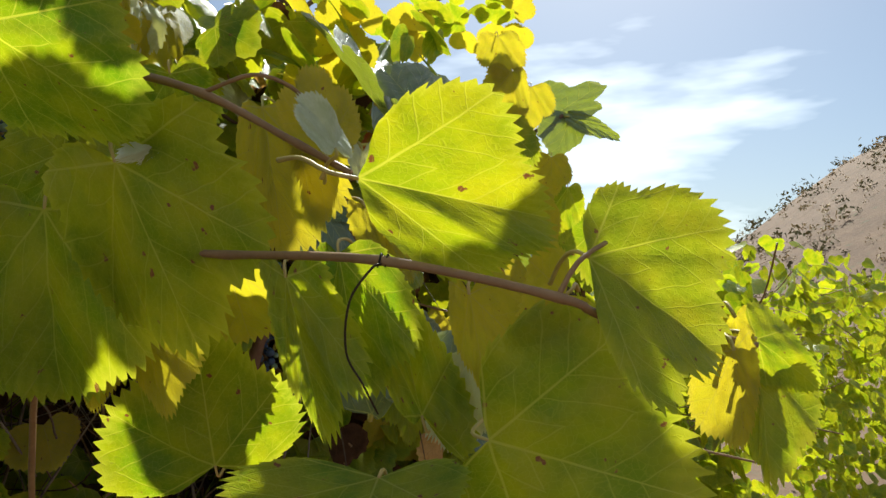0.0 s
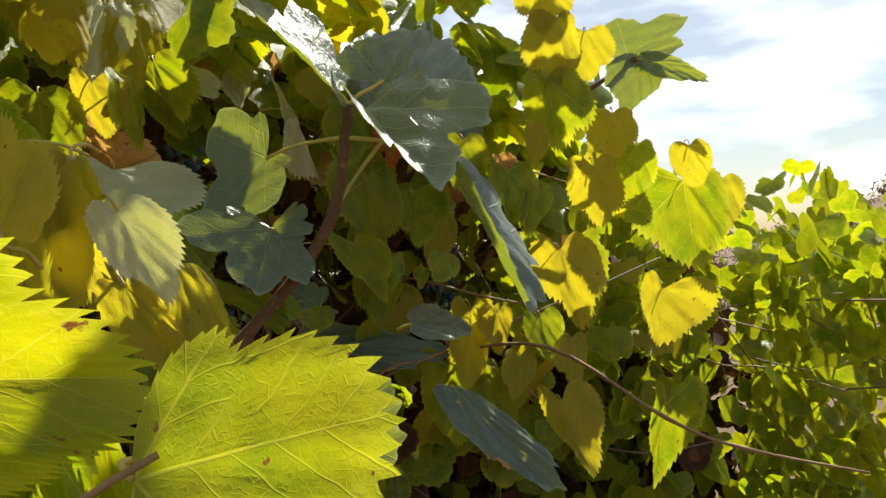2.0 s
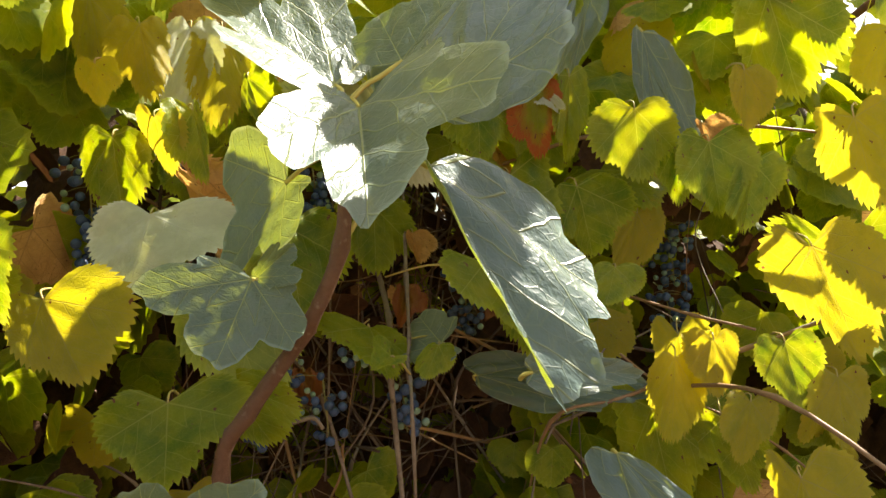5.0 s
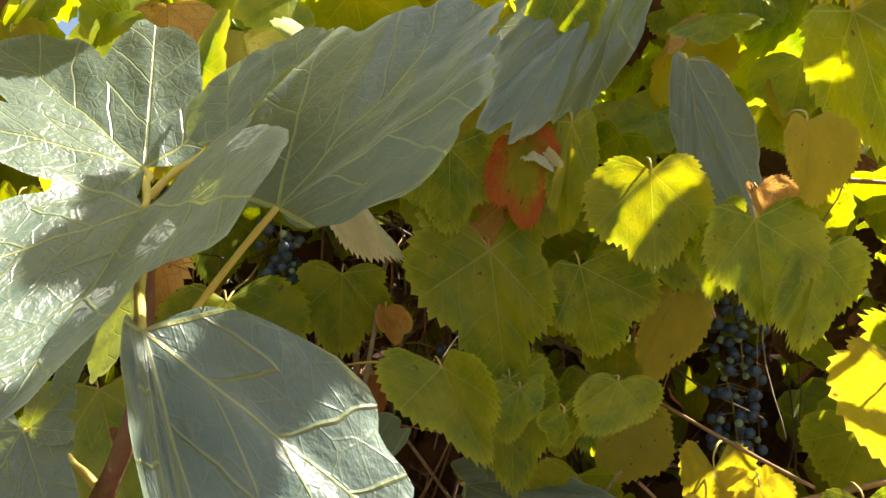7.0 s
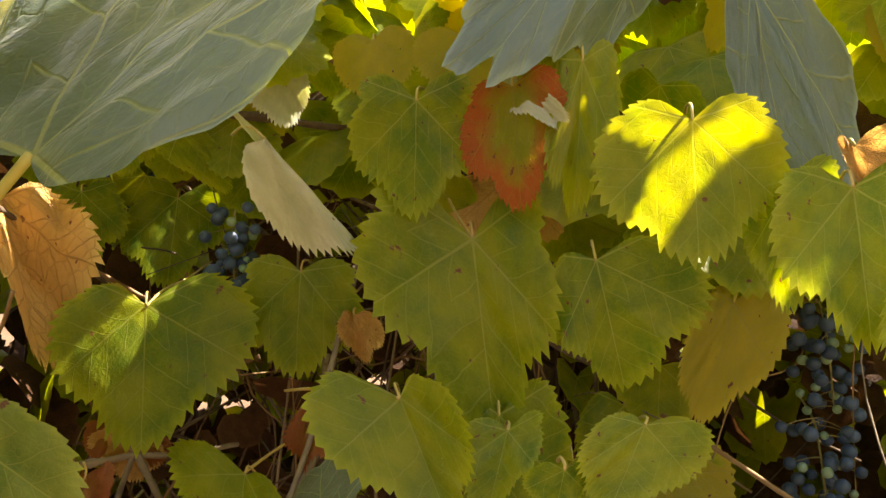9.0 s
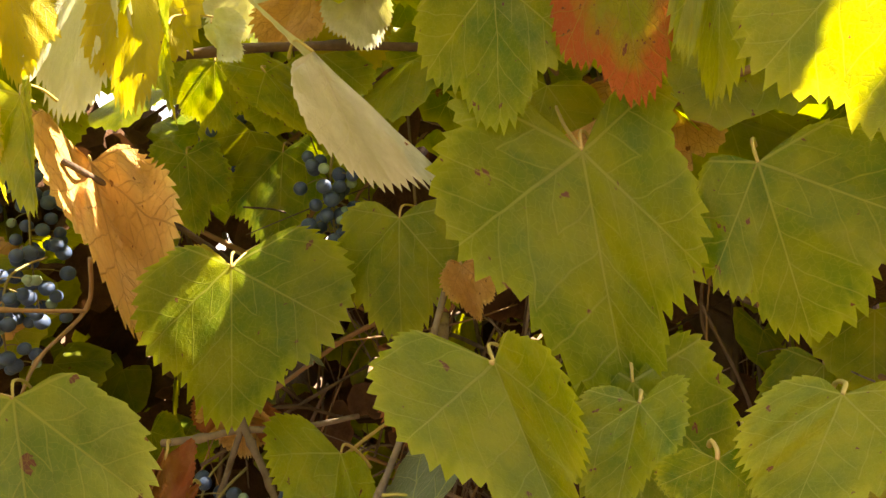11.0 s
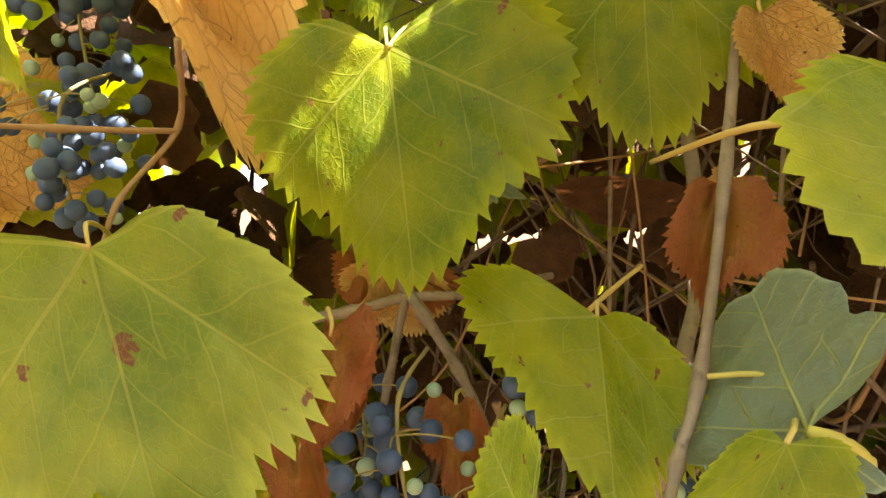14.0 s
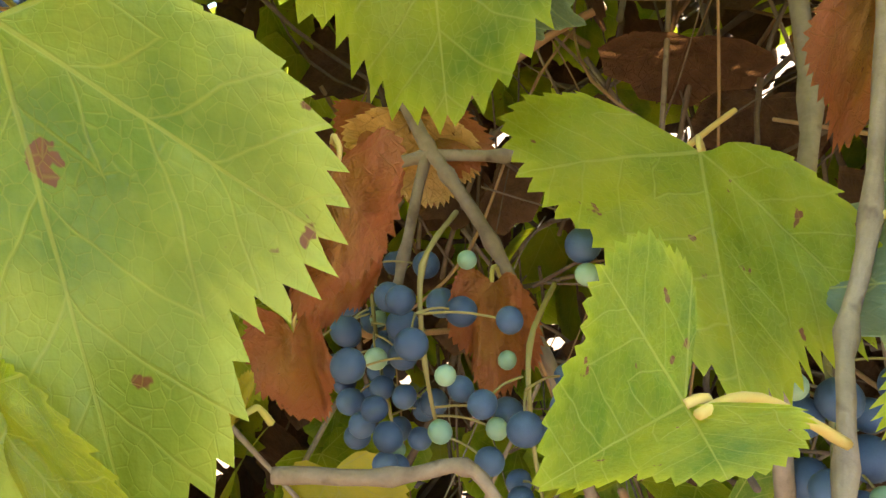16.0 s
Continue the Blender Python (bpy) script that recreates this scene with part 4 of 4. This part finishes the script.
for x, y, th in ((-0.45, 1.65, 0.032), (-0.90, 1.45, 0.022), (0.05, 2.2, 0.028), (0.5, 2.75, 0.024)):
    cane(grapevine, "trunk", [(x, y, -0.03), (x + 0.03, y - 0.02, 0.5), (x - 0.02, y + 0.03, 1.0), (x + 0.02, y, 1.45), (x - 0.08, y + 0.1, 1.8)], th, m_bark, int(x * 100) + 300, 0.12)


# ---- the hedge: a wall of leaves along one line ----
OUT = Vector((0.76, -0.65, 0))     # the way the hedge faces
ALONG = Vector((0.65, 0.76, 0))


def step(a, b, x):
    x = min(max((x - a) / (b - a), 0), 1)
    return x * x * (3 - 2 * x)


def face_of(a):
    """How far out the hedge's face stands at a metres along it."""
    return -0.56 - 0.44 * step(0.10, 0.46, a) - 0.10 * step(2.0, 4.0, a)


def top_of(a):
    if a < 1.2:
        return 2.08
    for a0, z0, a1, z1 in ((1.2, 2.08, 1.45, 1.97), (1.45, 1.97, 1.65, 1.84), (1.65, 1.84, 1.9, 1.74), (1.9, 1.74, 2.4, 1.62), (2.4, 1.62, 3.5, 1.66), (3.5, 1.66, 9.0, 1.70)):
        if a < a1:
            return z0 + (z1 - z0) * (a - a0) / (a1 - a0)
    return 1.75


rs = random.Random(11)


def spot(a, q, z):
    return ALONG * a + OUT * q + Vector((0, 0, z))


def hang(rs, wild=0.45):
    """The turn of a hanging leaf: its tip down, its face outward and up."""
    tipd = Vector((rs.gauss(0, wild), rs.gauss(0, wild), -1)) + OUT * rs.uniform(-0.1, 0.6)
    tipd.normalize()
    nrm = OUT * rs.uniform(0.4, 1.2) + Vector((rs.gauss(0, wild), rs.gauss(0, wild), rs.uniform(0.0, 1.1)))
    nrm = (nrm - tipd * nrm.dot(tipd)).normalized()
    x = tipd.cross(nrm)
    return Matrix((x, tipd, nrm)).transposed().to_4x4()


def bent(seed, teeth, rings, per, tone, fold=0.12):
    r2 = random.Random(seed)
    ph = [r2.uniform(0, 6.28) for _ in range(3)]
    k = r2.uniform(0.03, 0.07)
    flat = blade("vine", seed, teeth, rings, per)

    def place(u, v):
        w = (u * u + v * v) ** 0.5
        a = math.atan2(u, v)
        return (u, v, -fold * abs(u) - 0.12 * v * v + k * w * w * math.sin(3 * a + ph[0]))

    return flat, place


sunward = Vector((math.sin(radians(-SUN_YAW)) * math.cos(radians(SUN_HIGH)), math.cos(radians(SUN_YAW)) * math.cos(radians(SUN_HIGH)), math.sin(radians(SUN_HIGH))))


BEAMS = [Vector(p) for p in ((-0.445, 1.075, 1.807), (-0.429, 1.126, 1.790), (0.168, 1.586, 1.427), (-0.007, 1.496, 1.332), (0.108, 1.554, 1.337), (0.149, 1.567, 1.285), (-0.149, 0.658, 1.487), (-0.146, 0.669, 1.439), (-0.151, 1.459, 1.890), (0.016, 1.514, 1.808), (0.030, 0.388, 1.480), (-0.005, 0.368, 1.505), (0.105, 0.382, 1.462), (-0.10, 0.64, 1.50), (-0.085, 0.655, 1.45), (-0.014, 0.541, 1.511), (0.100, 0.362, 1.430), (0.125, 0.372, 1.425))]
FLECKS = [(Vector((-0.389, 1.144, 1.589)), 0.046), (Vector((-0.047, 0.570, 1.513)), 0.068)]


def in_beam(p):
    """Openings in the crest through which the sun reaches the face."""
    for b in BEAMS:
        d = p - b
        along = d.dot(sunward)
        if along > 0.03 and (d - sunward * along).length < (0.045 if b.y < 0.6 else 0.07):
            return True
    for b, reach in FLECKS:
        d = p - b
        along = d.dot(sunward)
        if along > 0.03 and (d - sunward * along).length < reach:
            return True
    return False


def in_gap(p):
    """The open pockets in which the grapes hang."""
    for c, r in ((Vector((-0.405, 1.088, 1.626)), 0.13), (Vector((-0.381, 1.164, 1.416)), 0.14), (Vector((-0.379, 1.280, 1.498)), 0.14), (Vector((-0.112, 1.718, 1.454)), 0.14), (Vector((-0.401, 1.290, 1.670)), 0.07), (Vector((-0.312, 1.332, 1.417)), 0.12), (Vector((-0.415, 1.142, 1.678)), 0.07)):
        d = p - c
        along = d.dot(OUT)
        if (d - OUT * along).length < r and -0.16 < along < 0.5:
            return True
    return False


def place_leaf(a, depth, z, size, wild=0.45, clear=0.42):
    p = spot(a, face_of(a) - depth, z)
    if 0.42 < a < 1.02 and 1.26 < z < 1.70 and depth < clear:
        return None
    return None if in_gap(p) or in_beam(p) else Matrix.Translation(p) @ hang(rs, wild) @ Matrix.Scale(size, 4)


# nearest leaves, each on its own
kinds = []
for i in range(6):
    flat, plc = bent(500 + i, 30, 4, 2, "green")
    kinds.append(leaf_mesh("leaf", flat, plc, mats["green"]))
for i in range(3):
    flat, plc = bent(520 + i, 30, 4, 2, "yellow")
    kinds.append(leaf_mesh("leaf", flat, plc, mats["yellow"]))
flat, plc = bent(530, 24, 4, 2, "dry", 0.5)
kinds.append(leaf_mesh("leaf", flat, plc, mats["dry"]))
inv = grapevine.matrix_world.inverted()
made = 0
while made < 210:
    a = rs.uniform(0.15, 2.1)
    z = rs.uniform(1.05, top_of(a))
    m = place_leaf(a, rs.uniform(0.10, 0.26), z, rs.uniform(0.050, 0.088))
    if m is None:
        continue
    k = rs.choice((0, 1, 2, 3, 4, 5, 0, 1, 2, 3, 4, 6, 7, 8)) if rs.random() < 0.95 else 9
    part("leaf", kinds[k], grapevine, "", inv @ m)
    made += 1


# shoot arching overhead, its leaves added out of view to cast shade below
over = front_vine.matrix_world.inverted()
for i in range(26):
    p = Vector((rs.uniform(-0.40, 0.02), rs.uniform(0.62, 0.98), 0)) + Vector((0, 0, rs.uniform(1.86, 2.04)))
    if in_beam(p):
        continue
    part("leaf", kinds[i % 9], front_vine, "", over @ Matrix.Translation(p) @ hang(rs, 0.7) @ Matrix.Scale(rs.uniform(0.06, 0.09), 4))
cane(front_vine, "cane", [(-0.42, 0.62, 1.45), (-0.44, 0.66, 1.75), (-0.36, 0.72, 1.98), (-0.18, 0.78, 2.04), (0.0, 0.84, 2.0)], 0.0032, m_cane, 9)


flat_way = sunward.cross(Vector((1, 0, 0))).normalized()


def shade_screen(plant, centre, wide, high, reach, step, size, seed):
    """Adds unseen leaves, spread square to the sun, that cast shade on a place."""
    r3 = random.Random(seed)
    back = plant.matrix_world.inverted()
    for i in range(int(wide / step) + 1):
        for k in range(int(high / step) + 1):
            p = centre + Vector((1, 0, 0)) * (i * step - wide / 2 + r3.uniform(-0.012, 0.012)) + flat_way * (k * step - high / 2 + r3.uniform(-0.012, 0.012)) + sunward * (reach + r3.uniform(-0.05, 0.05))
            if in_beam(p):
                continue
            n = (sunward + Vector((r3.gauss(0, 0.25), r3.gauss(0, 0.25), r3.gauss(0, 0.25)))).normalized()
            x = n.cross(Vector((r3.gauss(0, 0.4), 1, -0.6))).normalized()
            turn = Matrix((x, n.cross(x), n)).transposed().to_4x4()
            s = size * r3.uniform(0.85, 1.15)
            part("leaf", kinds[r3.randrange(9)], plant, "", back @ Matrix.Translation(p - n.cross(x) * s * 0.4) @ turn @ Matrix.Scale(s, 4))


# unseen leaves added to shade the front shoot, on their own cane
shade_screen(front_vine, Vector((-0.080, 0.398, 1.32)), 0.51, 0.13, 0.86, 0.052, 0.062, 5)
shade_screen(front_vine, Vector((-0.24, 0.50, 1.43)), 0.24, 0.20, 0.86, 0.048, 0.062, 8)
shade_screen(front_vine, Vector((-0.10, 0.41, 1.300)), 0.28, 0.11, 1.0, 0.05, 0.06, 9)
cane(front_vine, "cane", [(-0.36, 0.72, 1.98), (-0.20, 0.86, 1.90), (0.0, 0.92, 1.88), (0.20, 0.95, 1.86), (0.34, 0.95, 1.85)], 0.0030, m_cane, 10)


# a yellowing leaf low on the front shoot, added to shade one below
p = Vector((-0.165, 0.648, 1.425))
vine_leaf(front_vine, "yellow", p - flat_way * 0.05, p + flat_way * 0.05, p - Vector((0.05, 0, 0)), p + Vector((0.05, 0.01, 0)), 320)

# unseen fig leaves high above, added on a branch of their own for shade
cane(fig_tree, "branch", [(-0.62, 1.60, 1.5), (-0.52, 1.78, 1.95), (-0.30, 1.78, 2.18), (-0.04, 1.70, 2.30), (0.16, 1.64, 2.30)], 0.006, m_stem, 14, 0.2)
for i, (p, size) in enumerate(((Vector((-0.013, 1.157, 1.753)), 0.17), (Vector((0.085, 1.00, 1.672)), 0.075), (Vector((0.080, 1.023, 1.592)), 0.066))):
    p = p + sunward * (0.62 + 0.03 * i)
    fig_leaf(fig_tree, "fig", p - flat_way * size * 0.5, p + flat_way * size * 0.5, p - Vector((size * 0.45, 0, 0.02)), p + Vector((size * 0.45, 0, -0.02)), 300 + i)

# a tall shoot out of the hedge, added unseen to shade its face
cane(grapevine, "cane", [(-0.30, 1.75, 1.4), (-0.22, 1.88, 1.95), (-0.05, 1.95, 2.22), (0.12, 2.00, 2.30), (0.24, 2.02, 2.28)], 0.0032, m_cane, 15)
shade_screen(grapevine, Vector((0.0, 1.47, 1.65)), 0.27, 0.22, 0.83, 0.062, 0.062, 7)

# leaves added out of sight at the hedge's crest to shade its face
shade_screen(grapevine, Vector((-0.30, 1.065, 1.47)), 0.17, 0.20, 0.60, 0.05, 0.06, 6)


# two more unseen sets, added to shade single leaves of the face
shade_screen(grapevine, Vector((-0.45, 1.06, 1.67)), 0.10, 0.10, 0.62, 0.05, 0.06, 12)
shade_screen(grapevine, Vector((-0.195, 1.17, 1.435)), 0.14, 0.12, 0.92, 0.045, 0.06, 13)


def crowd(name, count, pick, teeth, rings, label, body="fill", share=0.10):
    """Many leaves joined into one mesh."""
    flats = [bent(700 + i, teeth, rings, 2, "green") for i in range(5)]
    vs, fs, ua, ub, uc, ix = [], [], [], [], [], []
    got = 0
    while got < count:
        m = pick()
        if m is None:
            continue
        got += 1
        (pts, faces, ribs, rim), plc = flats[got % 5]
        o = len(vs)
        vs += [tuple(m @ Vector(plc(u, v))) for u, v in pts]
        dry = rs.random() < share
        for f, c in zip(faces, ribs):
            fs.append(tuple(i + o for i in f))
            ix.append(1 if dry else 0)
            sc, cc = math.sin(c), math.cos(c)
            for i in f:
                u, v = pts[i]
                ua += (u, v)
                ub += (u * sc + v * cc, u * cc - v * sc)
                uc += (rim[i], 0.0)
    me = bpy.data.meshes.new(name)
    me.from_pydata(vs, [], fs)
    me.uv_layers.new(name="blade").data.foreach_set("uv", ua)
    me.uv_layers.new(name="vein").data.foreach_set("uv", ub)
    me.uv_layers.new(name="rim").data.foreach_set("uv", uc)
    me.materials.append(mats[body])
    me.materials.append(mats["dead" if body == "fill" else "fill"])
    me.polygons.foreach_set("material_index", ix)
    smooth(me)
    ob = part(name, me, grapevine, label, inv)
    return tagged(ob, kind="stuff")


def near_pick():
    a = rs.uniform(-0.7, 2.3)
    return place_leaf(a, 0.14 + abs(rs.gauss(0, 0.30)), rs.uniform(0.25, top_of(a) + 0.03), rs.uniform(0.050, 0.090), 0.5)


def back_pick():
    a = rs.uniform(-1.0, 3.0)
    return place_leaf(a, rs.uniform(0.45, 1.15), rs.uniform(0.05, top_of(a) - 0.08), rs.uniform(0.06, 0.10), 0.6)


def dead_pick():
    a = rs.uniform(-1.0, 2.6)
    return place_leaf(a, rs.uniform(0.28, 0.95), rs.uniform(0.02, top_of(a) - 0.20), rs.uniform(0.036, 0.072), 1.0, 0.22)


def roof_pick():
    a = rs.uniform(-0.4, 1.75)
    return place_leaf(a, rs.uniform(0.0, 0.75), top_of(a) - rs.uniform(0.0, 0.22), rs.uniform(0.055, 0.09), 0.7)


def far_pick():
    a = 2.2 + 6.5 * rs.random() ** 1.4
    return place_leaf(a, rs.uniform(-0.10, 0.35) + 0.25 * math.sin(a * 2.3), rs.uniform(0.2, top_of(a) + 0.12 * math.sin(a * 5.0)), rs.uniform(0.05, 0.085), 0.6)


crowd("leaves", 2300, near_pick, 16, 2, "dense vine foliage inside the hedge")
crowd("leaves", 2400, back_pick, 10, 2, "shaded foliage deep in the hedge", "fill", 0.3)
# dead leaves whose dark colour deepens the shade within the hedge
crowd("dead_leaves", 9500, dead_pick, 8, 2, "withered brown leaves deep in the hedge, coloured dark as its shade", "dead", 0.05)
crowd("leaves", 560, roof_pick, 20, 3, "sunlit leaves along the hedge top")
crowd("leaves", 2600, far_pick, 12, 2, "vine foliage further along the hedge", "fill", 0.0)

# bare wood within the hedge
for i in range(420):
    a = rs.uniform(0.2, 2.2) if i < 90 else rs.uniform(0.42, 1.05)
    q = face_of(a) - (rs.uniform(0.12, 0.55) if i < 90 else rs.uniform(0.24, 0.50))
    z = rs.uniform(0.9, min(1.8, top_of(a) - 0.35))
    p = spot(a, q, z)
    d = Vector((rs.gauss(0, 0.5), rs.gauss(0, 0.5), rs.gauss(0.2, 0.8))).normalized()
    ln = rs.uniform(0.10, 0.30)
    bendv = Vector((rs.gauss(0, 1), rs.gauss(0, 1), rs.gauss(0, 1))) * ln * 0.10
    cane(grapevine, "twig", [p - d * ln, p - d * ln * 0.4 + bendv, p + d * ln * 0.3 - bendv * 0.5, p + d * ln], rs.choice((0.0007, 0.0010, 0.0014, 0.0020, 0.0030)), (m_bark, m_greycane, m_bark, m_cane)[i % 4], 900 + i, 0.3)


# canes between the leaves further along
for i in range(110):
    a = 2.2 + 4.2 * rs.random() ** 1.3
    p = spot(a, face_of(a) - rs.uniform(-0.08, 0.35) - 0.25 * math.sin(a * 2.3), rs.uniform(0.9, top_of(a) - 0.15))
    d = Vector((rs.gauss(0, 0.8), rs.gauss(0, 0.8), rs.gauss(0.0, 0.3))).normalized()
    ln = rs.uniform(0.18, 0.45)
    bendv = Vector((rs.gauss(0, 1), rs.gauss(0, 1), rs.gauss(0, 1))) * ln * 0.12
    cane(grapevine, "twig", [p - d * ln, p - d * ln * 0.4 + bendv, p + d * ln * 0.3 - bendv * 0.5, p + d * ln], rs.uniform(0.0012, 0.0028), m_cane, 1200 + i, 0.3)


# ---- grapes ----
def berry_mesh(name, material):
    bm = bmesh.new()
    bmesh.ops.create_icosphere(bm, subdivisions=3, radius=1.0)
    for v in bm.verts:
        v.co.z *= 1.06
        if v.co.z < -0.96:
            v.co.z = -0.98
    me = bpy.data.meshes.new(name)
    bm.to_mesh(me)
    bm.free()
    me.materials.append(material)
    return smooth(me)


ripe, unripe = berry_mesh("berry", m_grape), berry_mesh("berry", m_unripe)


def grape_cluster(at, high, wide, count, size, green, seed, label):
    r2 = random.Random(seed)
    ob = thing("grape_cluster", at, label, "grapes", "grape clusters in the hedge")
    bpy.context.view_layer.update()
    o = Vector(at)
    part("stalk", tube_mesh("stalk", [o - OUT * 0.05 + Vector((0, 0, high * 0.62)), o - OUT * 0.012 + Vector((0, 0, high * 0.45)), o, o - Vector((0, 0, high * 0.42))], [0.0012, 0.0012, 0.0010, 0.0007], m_pedicel, 6, 0.3, seed), ob, "", ob.matrix_world.inverted())
    placed = []
    tries = 0
    while len(placed) < count and tries < 4000:
        tries += 1
        h = r2.uniform(-0.5, 0.5)
        w = wide * (0.55 + 0.45 * math.sqrt(max(0.05, (h + 0.5)))) * math.sqrt(r2.random())
        an = r2.uniform(0, 6.28)
        p = Vector((w * math.cos(an), w * math.sin(an), h * high))
        s = size * r2.uniform(0.82, 1.08)
        g = r2.random() < green
        if g:
            s *= 0.72
        if any((p - q).length < (s + t) * 0.90 for q, t in placed):
            continue
        placed.append((p, s))
        part("berry", unripe if g else ripe, ob, "small unripe green berry" if g else "", Matrix.Translation(p) @ Euler((r2.uniform(0, 6), r2.uniform(0, 6), 0)).to_matrix().to_4x4() @ Matrix.Scale(s, 4))
        if len(placed) % 2 == 0:
            k = o + Vector((0, 0, p.z + s))
            part("pedicel", tube_mesh("pedicel", [k, k.lerp(o + p, 0.5) + Vector((0, 0, 0.002)), o + p], [0.0006, 0.0005, 0.0005], m_pedicel, 5, 0, seed), ob, "", ob.matrix_world.inverted())
    return ob


BLUE = "loose bunch of dusty blue grapes on green stalks"
grape_cluster((-0.563, 1.007, 1.652), 0.144, 0.039, 57, 0.0069, 0.2, 1, "bunch of ripening dusty blue and green grapes")
grape_cluster((-0.435, 1.276, 1.635), 0.126, 0.029, 44, 0.0066, 0.2, 2, "bunch of ripening dusty blue and green grapes")
grape_cluster((-0.121, 1.782, 1.495), 0.117, 0.043, 52, 0.0070, 0.25, 3, BLUE)
grape_cluster((-0.126, 1.761, 1.379), 0.117, 0.040, 49, 0.0070, 0.2, 4, BLUE)
grape_cluster((-0.362, 1.140, 1.393), 0.080, 0.040, 15, 0.0062, 0.3, 5, BLUE)
grape_cluster((-0.435, 1.277, 1.609), 0.070, 0.028, 26, 0.0064, 0.2, 13, "bunch of ripening dusty blue and green grapes")
grape_cluster((-0.340, 1.172, 1.362), 0.072, 0.031, 11, 0.0062, 0.1, 6, BLUE)
grape_cluster((-0.480, 0.996, 1.586), 0.085, 0.034, 30, 0.0062, 0.25, 7, BLUE)
grape_cluster((-0.290, 1.263, 1.346), 0.072, 0.034, 20, 0.0075, 0.1, 8, BLUE)
grape_cluster((-0.332, 1.469, 1.465), 0.099, 0.034, 33, 0.0069, 0.2, 9, BLUE)
grape_cluster((-0.429, 1.129, 1.376), 0.108, 0.039, 39, 0.0069, 0.1, 10, BLUE)
grape_cluster((-0.313, 1.206, 1.426), 0.027, 0.019, 6, 0.0066, 0.3, 12, BLUE)
grape_cluster((-0.615, 1.204, 1.732), 0.108, 0.043, 33, 0.0066, 0.2, 11, "bunch of ripening dusty blue and green grapes")


# ---- scrub on the hillside ----
def scrub(name, count, near, far, lo, hi, size, material, label, tall=1.0):
    r2 = random.Random(len(name) + count)
    vs, fs = [], []
    for _ in range(count):
        d = near + (far - near) * r2.random() ** 1.3
        az = radians(r2.uniform(lo, hi))
        x, y = d * math.sin(az), d * math.cos(az)
        z = land(x, y)
        s = size * r2.uniform(0.5, 1.5) * (0.5 + d / far)
        for _ in range(r2.randint(14, 26)):
            p = Vector((x + r2.gauss(0, s * 0.45), y + r2.gauss(0, s * 0.45), z + abs(r2.gauss(0, s * 0.45)) * tall))
            u = Vector((r2.gauss(0, 1), r2.gauss(0, 1), r2.gauss(0, 1))).normalized() * s * 0.22
            w = Vector((r2.gauss(0, 1), r2.gauss(0, 1), r2.gauss(0, 1.5))).normalized() * s * 0.16
            o = len(vs)
            vs += [tuple(p - u), tuple(p + w), tuple(p + u), tuple(p - w * 0.6)]
            fs += [(o, o + 1, o + 2), (o, o + 2, o + 3)]
    me = bpy.data.meshes.new(name)
    me.from_pydata(vs, [], fs)
    me.materials.append(material)
    return tagged(new(name, me), label, "scrub", kind="stuff")


m_scrub = plain_material("scrub_leaf", (0.10, 0.095, 0.035), (0.19, 0.16, 0.065), 0.8, 12, 0.2, 0.01)
scrub("hillside_scrub", 800, 14, 75, 2, 60, 0.42, m_scrub, "low olive-green scrub dotted over the dry hillside")
scrub("dry_tussocks", 1200, 9, 70, 0, 62, 0.26, m_straw, "tufts of dry straw-coloured grass on the hill", 1.4)
